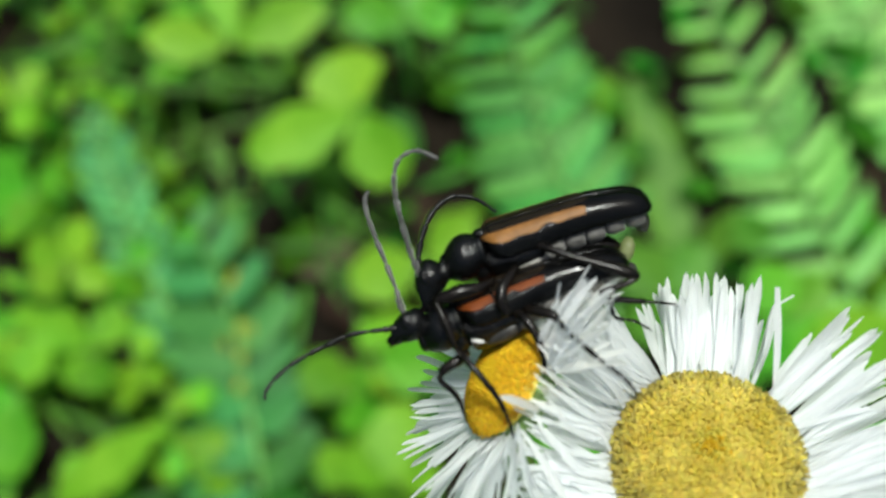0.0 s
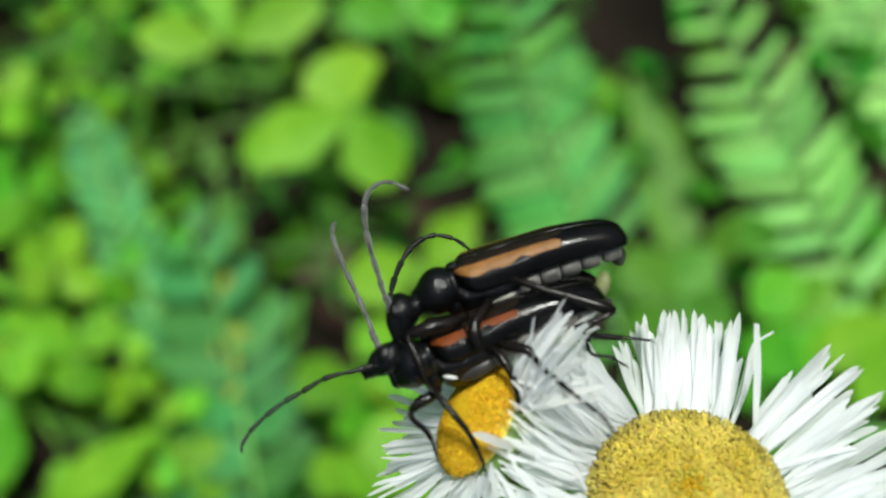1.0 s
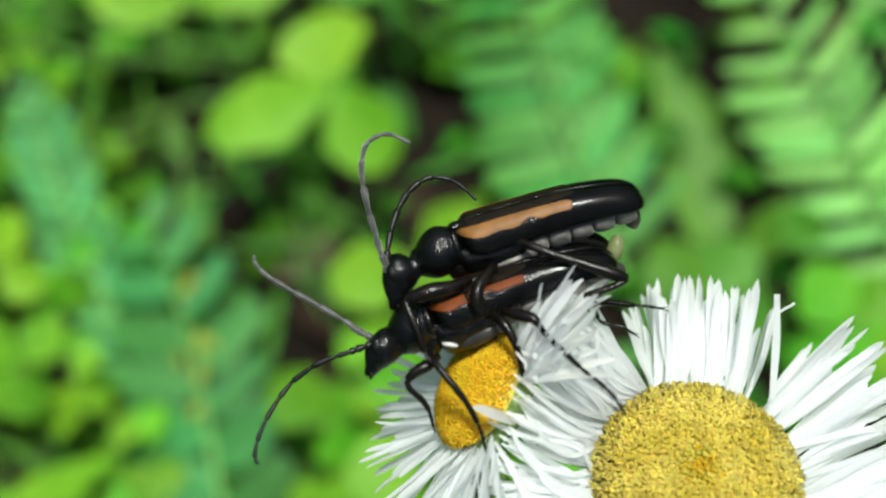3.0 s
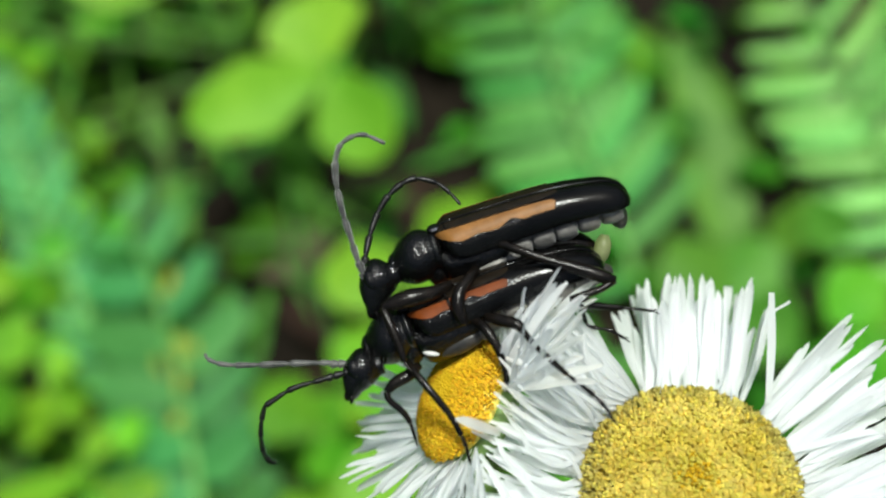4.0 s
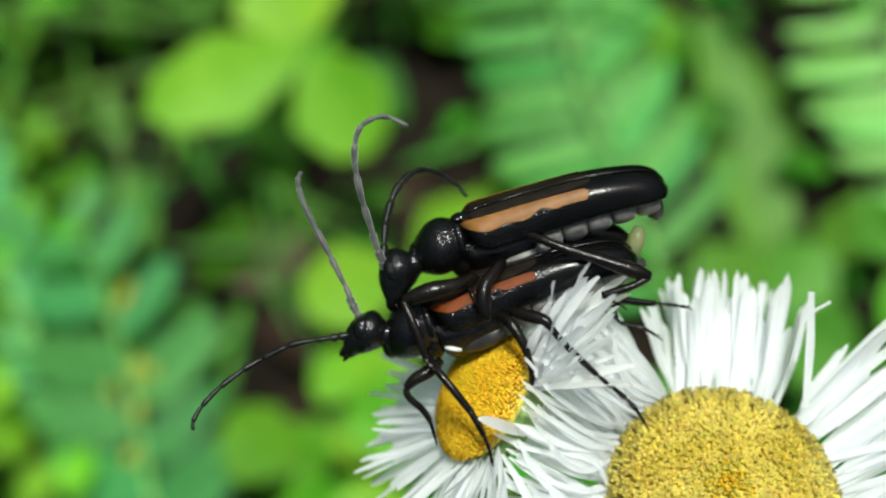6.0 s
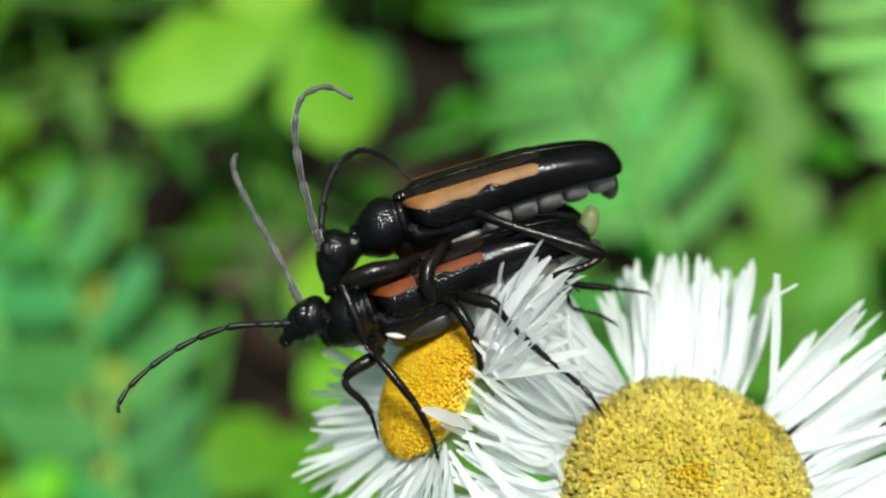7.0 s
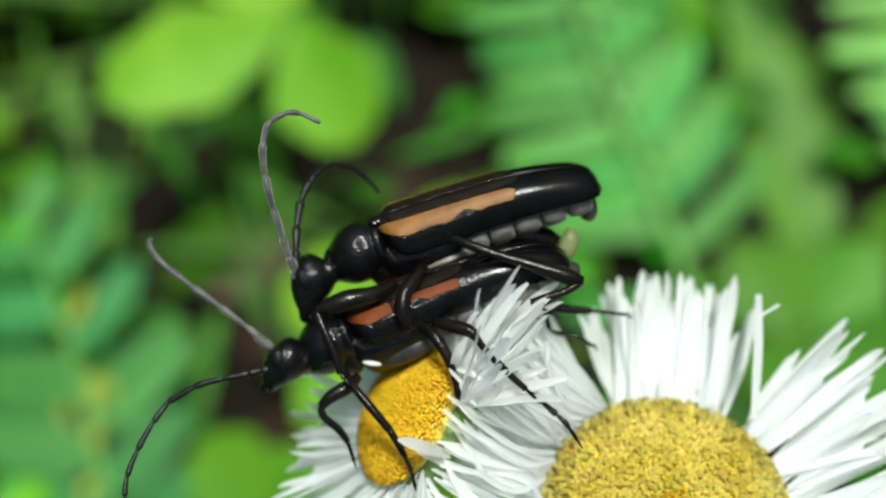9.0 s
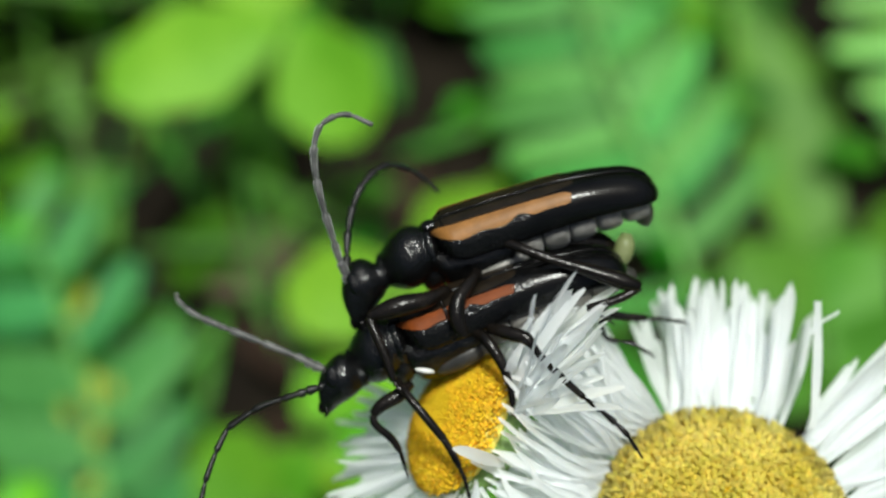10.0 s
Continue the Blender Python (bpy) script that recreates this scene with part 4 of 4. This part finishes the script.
def trunk_of_beetle(thing, long, half, high, band, tail_drop, breast):
    """Pronotum, thorax, belly rings and wing cases along +x from the base of the wing cases."""
    part("pronotum", hull([(0.20, 0, -0.06, 0.60, 0.66, 0.75), (0.06, 0, -0.04, 0.94, 0.90, 1.00), (-0.10, 0, -0.04, 0.95, 0.91, 1.03), (-0.22, 0, -0.05, 0.90, 0.86, 1.00), (-0.45, 0, -0.06, 1.00, 0.97, 1.12), (-0.80, 0, -0.10, 1.12, 1.07, 1.22),
                           (-1.24, 0, -0.18, 1.08, 1.03, 1.14), (-1.64, 0, -0.30, 0.86, 0.82, 0.88), (-1.88, 0, -0.38, 0.66, 0.64, 0.68), (-1.98, 0, -0.41, 0.66, 0.64, 0.67), (-2.10, 0, -0.44, 0.56, 0.54, 0.56), (-2.2, 0, -0.47, 0.42, 0.4, 0.42)], 36, 5), SMOOTH_SHELL, thing)
    part("scutellum", ball(0.12, 0, high * 0.86, 0.30, 0.26, 0.10), SMOOTH_SHELL, thing)
    part("thorax", hull([(-0.1, 0, -0.5, 0.5, 0.5, 0.5), (0.3, 0, -0.6, 0.95, 0.6, 1.45), (1.6, 0, -0.65, 1.05, 0.6, 1.6), (2.7, 0, -0.6, 0.95, 0.6, 1.35), (3.3, 0, -0.4, 0.6, 0.4, 0.6)], 28, 5), SMOOTH_SHELL, thing)
    for s in (-1, 1):
        plate = part("breast_plate", ball(1.75, s * 0.74, -1.45, 1.15, 0.42, 0.46), breast, thing, "downy side plate of the breast")
        plate.rotation_euler = (0, radians(-6), 0)
        part("coxa", ball(2.95, s * 0.78, -1.15, 0.42, 0.32, 0.34), BELLY, thing, "grey rounded hip")
        part("coxa", ball(-0.28, s * 0.36, -0.98, 0.50, 0.48, 0.72), SMOOTH_SHELL, thing)
    x = 2.9
    for i in range(5):
        r = 1.06 - 0.05 * i
        step = (long - 3.2) / 5
        part("belly_ring", hull([(x, 0, -0.58, r * 0.66, 0.4, r * 0.60), (x + 0.10, 0, -0.58, r * 0.92, 0.4, r * 0.88), (x + step * 0.5, 0, -0.58, r, 0.4, r * 0.97),
                                 (x + step * 0.9, 0, -0.58, r * 0.93, 0.4, r * 0.86), (x + step, 0, -0.58, r * 0.64, 0.4, r * 0.56)], 24, 4), BELLY, thing)
        x += step
    tip = part("belly_tip", hull([(-0.45, 0, 0, 0.44, 0.36, 0.36), (0.15, 0, 0, 0.52, 0.42, 0.44), (0.65, 0, 0, 0.44, 0.36, 0.38), (0.98, 0, 0, 0.22, 0.16, 0.18)], 20, 5), DARK_BELLY, thing)
    tip.matrix_basis = mm_pose(long - 0.55, 0, -0.9, 0, tail_drop, 0)
    for s in (-1, 1):
        elytron(thing, s, long, half, high, band, 0.05)


def feeler(parent, points, name="antenna", knots=8, mat=None, thick=1.25):
    return part(name, tube([(x, y, z, r * thick) for x, y, z, r in points], 10, 8, knots=knots, swell=0.24), mat or FEELER, parent)


UPPER = mm_pose(-4.15, 0.0, 2.34, 0, 0, 0) @ pose(0, 0, 0, 37, -17.0, -2)
LOWER = mm_pose(-5.35, 0.1, -1.0, 0, 0, 0) @ pose(0, 0, 0, 34, -20.5, -2)


def flat(home, points):
    """Points (x, y, z, radius) given in the cluster's axes, brought into a beetle's own."""
    back = home.inverted()
    return [(*(back @ (Vector(p[:3]) * MM) / MM), p[3]) for p in points]


upper = tagged(empty("longhorn_beetle"), "black longhorn beetle with ochre bands, mounted on the other beetle", "beetle", "mating beetles")
trunk_of_beetle(upper, 8.3, 1.28, 1.13, (0.0, 0.63, 22, 55, OCHRE), 84, PLATE)
upper_head = head_of_beetle(upper, "black shiny head bent down")
upper_head.matrix_basis = UPPER.inverted() @ mm_pose(-6.66, 0, 1.02) @ pose(0, 0, 0, 8, -26, -4) @ Matrix.Diagonal((0.90, 1.0, 1.08, 1))
NEAR_FEELER = feeler(upper, [(0, 0, 0, 0.15), (-0.15, -0.05, 0.4, 0.14), (-0.37, -0.15, 0.95, 0.11), (-0.6, -0.45, 1.8, 0.10), (-0.95, -0.75, 3.05, 0.10), (-1.16, -0.95, 4.45, 0.10), (-1.0, -1.05, 5.45, 0.09),
                            (-0.5, -1.05, 5.9, 0.085), (0.1, -0.95, 6.0, 0.08), (0.92, -0.85, 5.65, 0.06)], knots=10, mat=FEELER_GREY, thick=1.32)
UPPER_FEELER = feeler(upper, [(0.1, -0.2, -0.3, 0.15), (0, 0, 0, 0.14), (0.06, 0.1, 0.8, 0.13), (0.26, 0.3, 1.7, 0.125), (0.62, 0.5, 2.66, 0.12), (1.1, 0.6, 3.4, 0.12), (1.7, 0.7, 3.9, 0.11), (2.32, 0.8, 4.1, 0.10), (3.15, 0.85, 3.9, 0.09), (3.75, 0.8, 3.42, 0.075), (4.18, 0.7, 2.9, 0.05)], knots=10)
limb(upper, "front leg gripping the lower beetle", flat(UPPER, [(-3.6, -0.75, 0.75, 0.22), (-4.3, -1.25, 0.42, 0.30), (-5.2, -1.45, 0.22, 0.38), (-5.95, -1.45, -0.02, 0.31), (-6.38, -1.45, -0.18, 0.18)]),
     flat(UPPER, [(-6.38, -1.45, -0.18, 0.14), (-6.1, -1.6, -0.8, 0.17), (-5.75, -1.65, -1.6, 0.17), (-5.5, -1.6, -2.4, 0.13)]),
     flat(UPPER, [(-5.5, -1.6, -2.4, 0.09), (-5.25, -1.6, -2.75, 0.09), (-5.0, -1.55, -3.0, 0.07)]))
limb(upper, "middle leg gripping the lower beetle", flat(UPPER, [(-2.5, -0.75, 1.4, 0.20), (-2.85, -1.2, 0.95, 0.24), (-3.2, -1.5, 0.45, 0.27), (-3.28, -1.55, -0.15, 0.32), (-3.1, -1.5, -0.72, 0.24), (-3.0, -1.45, -0.9, 0.12)]),
     flat(UPPER, [(-3.0, -1.45, -0.9, 0.12), (-3.4, -1.3, -0.5, 0.12), (-3.75, -1.0, 0.2, 0.11)]),
     flat(UPPER, [(-3.75, -1.0, 0.2, 0.08), (-3.9, -0.9, 0.4, 0.08), (-4.1, -0.7, 0.5, 0.06)]))
limb(upper, "long hind leg folded back", flat(UPPER, [(-1.5, -0.9, 2.45, 0.20), (-0.9, -1.2, 2.2, 0.19), (0.2, -1.4, 1.80, 0.18), (1.5, -1.45, 1.40, 0.26), (2.6, -1.45, 1.05, 0.30), (3.2, -1.4, 0.85, 0.19)]),
     flat(UPPER, [(3.2, -1.4, 0.85, 0.15), (2.6, -1.4, 0.5, 0.16), (1.9, -1.35, 0.25, 0.17), (1.35, -1.3, 0.08, 0.15)]),
     flat(UPPER, [(1.35, -1.3, 0.08, 0.09), (1.6, -1.2, -0.05, 0.09), (2.1, -1.1, -0.3, 0.06)]))
limb(upper, "far hind leg", flat(UPPER, [(-0.8, 0.8, 2.25, 0.30), (0.6, 1.1, 2.5, 0.46), (1.8, 1.2, 2.5, 0.50), (2.5, 1.2, 2.25, 0.36), (2.7, 1.2, 1.95, 0.18)]),
     flat(UPPER, [(2.7, 1.2, 1.95, 0.16), (2.4, 1.3, 0.6, 0.19), (2.15, 1.2, -0.5, 0.19)]),
     flat(UPPER, [(2.15, 1.2, -0.5, 0.09), (2.4, 1.2, -1.1, 0.09), (3.3, 1.1, -1.3, 0.09), (3.9, 1.1, -1.65, 0.06)]))
part("membrane", tube([(0.12, 0, 0.5, 0.18), (0.06, 0, 0.2, 0.33), (0.0, 0, -0.1, 0.36), (-0.1, 0, -0.4, 0.33), (-0.3, 0, -0.7, 0.2)], 16, 6), PALE, upper, "pale greenish membrane at the tail").matrix_basis = UPPER.inverted() @ mm_pose(2.95, 0.6, 2.3)

lower = tagged(empty("longhorn_beetle"), "black longhorn beetle with rusty bands, standing on the small flower head", "beetle", "mating beetles")
trunk_of_beetle(lower, 8.5, 1.28, 1.13, (0.0, 0.53, 26, 52, RUST), 8, DARK_BELLY)
lower_head = head_of_beetle(lower, "black head stretched forward", 1.0, 0.92, 0.88)
part("coxal_plate", ball(0, 0, 0, 0.36, 0.10, 0.10), WHITE_PLATE, lower, "small whitish plate below the thorax").matrix_basis = LOWER.inverted() @ mm_pose(-4.4, -1.05, -2.1) @ pose(0, 0, 0, 0, 8, 0)
FEELER_A = feeler(lower, [(-0.45, 0, -0.05, 0.15), (0, 0, 0, 0.13), (0.5, 0, 0.02, 0.14), (0.9, 0, -0.02, 0.09), (2.4, 0, 0.05, 0.10), (4.0, 0, 0.15, 0.095), (5.2, 0, 0.16, 0.085), (5.9, 0, -0.02, 0.075), (6.12, 0, -0.28, 0.05)], knots=10, mat=FEELER_GREY, thick=1.32)
FEELER_B = feeler(lower, [(-0.6, 0, -0.08, 0.15), (0, 0, 0, 0.13), (0.5, 0, 0.05, 0.14), (0.9, 0, 0.10, 0.09), (2.2, 0, 0.22, 0.10), (3.5, 0, 0, 0.095)], knots=6)
FEELER_TIP = feeler(FEELER_B, [(0, 0, 0, 0.095), (0.9, 0, 0.16, 0.09), (2.0, 0, 0.22, 0.085), (3.0, 0, 0.12, 0.08), (3.65, 0, -0.12, 0.075), (3.85, 0, -0.38, 0.05)], "antenna_tip", 5)
limb(lower, "front leg on the disc", flat(LOWER, [(-4.9, -0.7, -2.6, 0.16), (-5.3, -1.0, -2.95, 0.26), (-5.9, -1.1, -3.3, 0.24), (-6.25, -1.1, -3.65, 0.16)]),
     flat(LOWER, [(-6.25, -1.1, -3.65, 0.13), (-6.15, -1.1, -4.0, 0.14), (-5.6, -1.0, -4.5, 0.14), (-5.3, -0.9, -4.95, 0.12)]),
     flat(LOWER, [(-5.3, -0.9, -4.95, 0.08), (-5.2, -0.7, -5.3, 0.08), (-5.1, -0.5, -5.7, 0.06)]))
limb(lower, "front leg reaching across the disc", flat(LOWER, [(-5.35, -1.2, -2.4, 0.12), (-5.0, -1.7, -2.9, 0.15), (-4.4, -1.9, -3.6, 0.16), (-3.75, -1.9, -4.4, 0.15)]),
     flat(LOWER, [(-3.75, -1.9, -4.4, 0.13), (-3.45, -1.8, -4.9, 0.13), (-3.2, -1.7, -5.4, 0.11)]),
     flat(LOWER, [(-3.2, -1.7, -5.4, 0.08), (-3.0, -1.6, -5.9, 0.09), (-2.85, -1.5, -6.5, 0.06)]))
limb(lower, "middle leg on the disc", flat(LOWER, [(-2.6, -0.8, -0.75, 0.20), (-2.15, -1.2, -1.1, 0.22), (-1.75, -1.35, -1.7, 0.20), (-1.5, -1.35, -2.3, 0.15)]),
     flat(LOWER, [(-1.5, -1.35, -2.3, 0.14), (-1.35, -1.3, -2.8, 0.14), (-1.3, -1.25, -3.3, 0.12)]),
     flat(LOWER, [(-1.3, -1.25, -3.3, 0.08), (-1.22, -1.2, -3.65, 0.08), (-0.85, -1.2, -3.85, 0.06)]))
limb(lower, "hind leg laid over the white rays", flat(LOWER, [(-2.1, -0.9, -0.6, 0.20), (-1.5, -1.35, -0.75, 0.26), (-0.9, -1.6, -0.9, 0.24), (-0.65, -1.7, -1.15, 0.17)]),
     flat(LOWER, [(-0.65, -1.7, -1.15, 0.14), (-0.3, -2.0, -1.6, 0.13), (0.4, -2.5, -2.3, 0.13), (1.0, -3.0, -2.85, 0.11)]),
     flat(LOWER, [(1.0, -3.0, -2.85, 0.09), (1.7, -3.4, -3.4, 0.11), (2.3, -3.6, -3.95, 0.10), (2.75, -3.5, -4.6, 0.06)]))
limb(lower, "far hind leg reaching out behind", flat(LOWER, [(-0.8, 0.8, 0.0, 0.22), (0.4, 1.0, 0.2, 0.26), (1.3, 1.1, 0.05, 0.2)]),
     flat(LOWER, [(1.3, 1.1, 0.05, 0.16), (2.6, 1.2, -0.22, 0.16), (3.9, 1.3, -0.35, 0.13)]),
     flat(LOWER, [(3.9, 1.3, -0.35, 0.08), (4.5, 1.4, -0.4, 0.08), (5.2, 1.5, -0.5, 0.06)]))

focus = empty("focus_point")
cam.data.dof.focus_object = focus  # the lens follows the beetles


# ---- what moves ----
SWING = ((0, 7, 18, 0), (1, 2, 20, 0), (2, 0, 22, 0), (2.5, 5, 14, 0), (4, 1, 0, 0), (4.5, 0, 0, 0), (5, 5, 6, 8), (5.5, 3, 6, 22), (7, 4, 8, 25), (8, 4, 6, 26), (8.5, 3, 2, 18), (9, 4, 0, 32), (9.5, 5, 0, 29), (10, 5, 0, 22))  # the upper beetle's far feeler, in degrees: to the side, back, round


NEAR_SWING = ((0, 0), (2, -0.5), (5, 0), (5.5, 1.2), (5.7, -0.6), (6.8, -1), (7, 2), (8, -2), (9.5, 0.3), (10, -0.5))  # the upper beetle's near feeler: seconds, degrees


def motions():
    cluster = [(t, mm_pose(x, y, z, rx, ry, rz)) for t, x, y, z, rx, ry, rz in FLOWER_ROWS]
    foot = Matrix.Translation(-STEM_FOOT * MM)
    walk(big_head, [(t, foot @ m @ BIG_HEAD) for t, m in cluster])
    walk(small_head, [(t, foot @ m @ SMALL_HEAD) for t, m in cluster])
    rows = []
    for t, m in cluster:
        top = (foot @ m @ BIG_HEAD @ Vector((0, 0, -3 * MM)))
        rows.append((t, Vector((0, 0, 1)).rotation_difference(top).to_matrix().to_4x4()))
    walk(stem, rows)
    walk(upper, [(t, m @ UPPER) for t, m in cluster])
    walk(NEAR_FEELER, [(t, UPPER.inverted() @ mm_pose(-7.1, -0.45, 0.95) @ pose(0, 0, 0, 0, turn, 0)) for t, turn in NEAR_SWING])
    walk(UPPER_FEELER, [(t, UPPER.inverted() @ mm_pose(-7.22, 0.3, 1.2) @ pose(0, 0, 0, 0, -turn, 0) @ pose(0, 0, 0, -tilt, 0, 0) @ pose(0, 0, 0, 0, 0, round_by)) for t, turn, tilt, round_by in SWING])
    shift = [np.interp(t, *zip(*FOCUS)) * MM for t, _ in cluster]
    walk(focus, [(t, Matrix.Translation((m @ UPPER).translation + Vector((0, 0.342, -0.94)) * d)) for (t, m), d in zip(cluster, shift)])
    walk(lower, [(t, m @ LOWER) for t, m in cluster])
    back = LOWER.inverted()
    walk(lower_head, [(t, back @ mm_pose(hx, 0, hz) @ pose(0, 0, 0, 6, -9 - 0.3 * turn, -3)) for t, hx, hz, turn, *_ in FEELER_ROWS])
    walk(FEELER_A, [(t, back @ mm_pose(r[3], 0.45, r[4]) @ pose(0, 0, 0, 0, -r[5], 0) @ pose(0, 0, 0, 0, 0, 4)) for t, *r in FEELER_ROWS])
    walk(FEELER_B, [(t, back @ mm_pose(r[6], -0.45, r[7]) @ pose(0, 0, 0, 0, -r[8], 0) @ pose(0, 0, 0, 180, 0, 0)) for t, *r in FEELER_ROWS])
    walk(FEELER_TIP, [(t, mm_pose(3.5, 0, 0) @ pose(0, 0, 0, 0, r[9], 0) @ pose(0, 0, 0, 0, 0, 58 if t in (3.8, 4) else 14)) for t, *r in FEELER_ROWS])


motions()
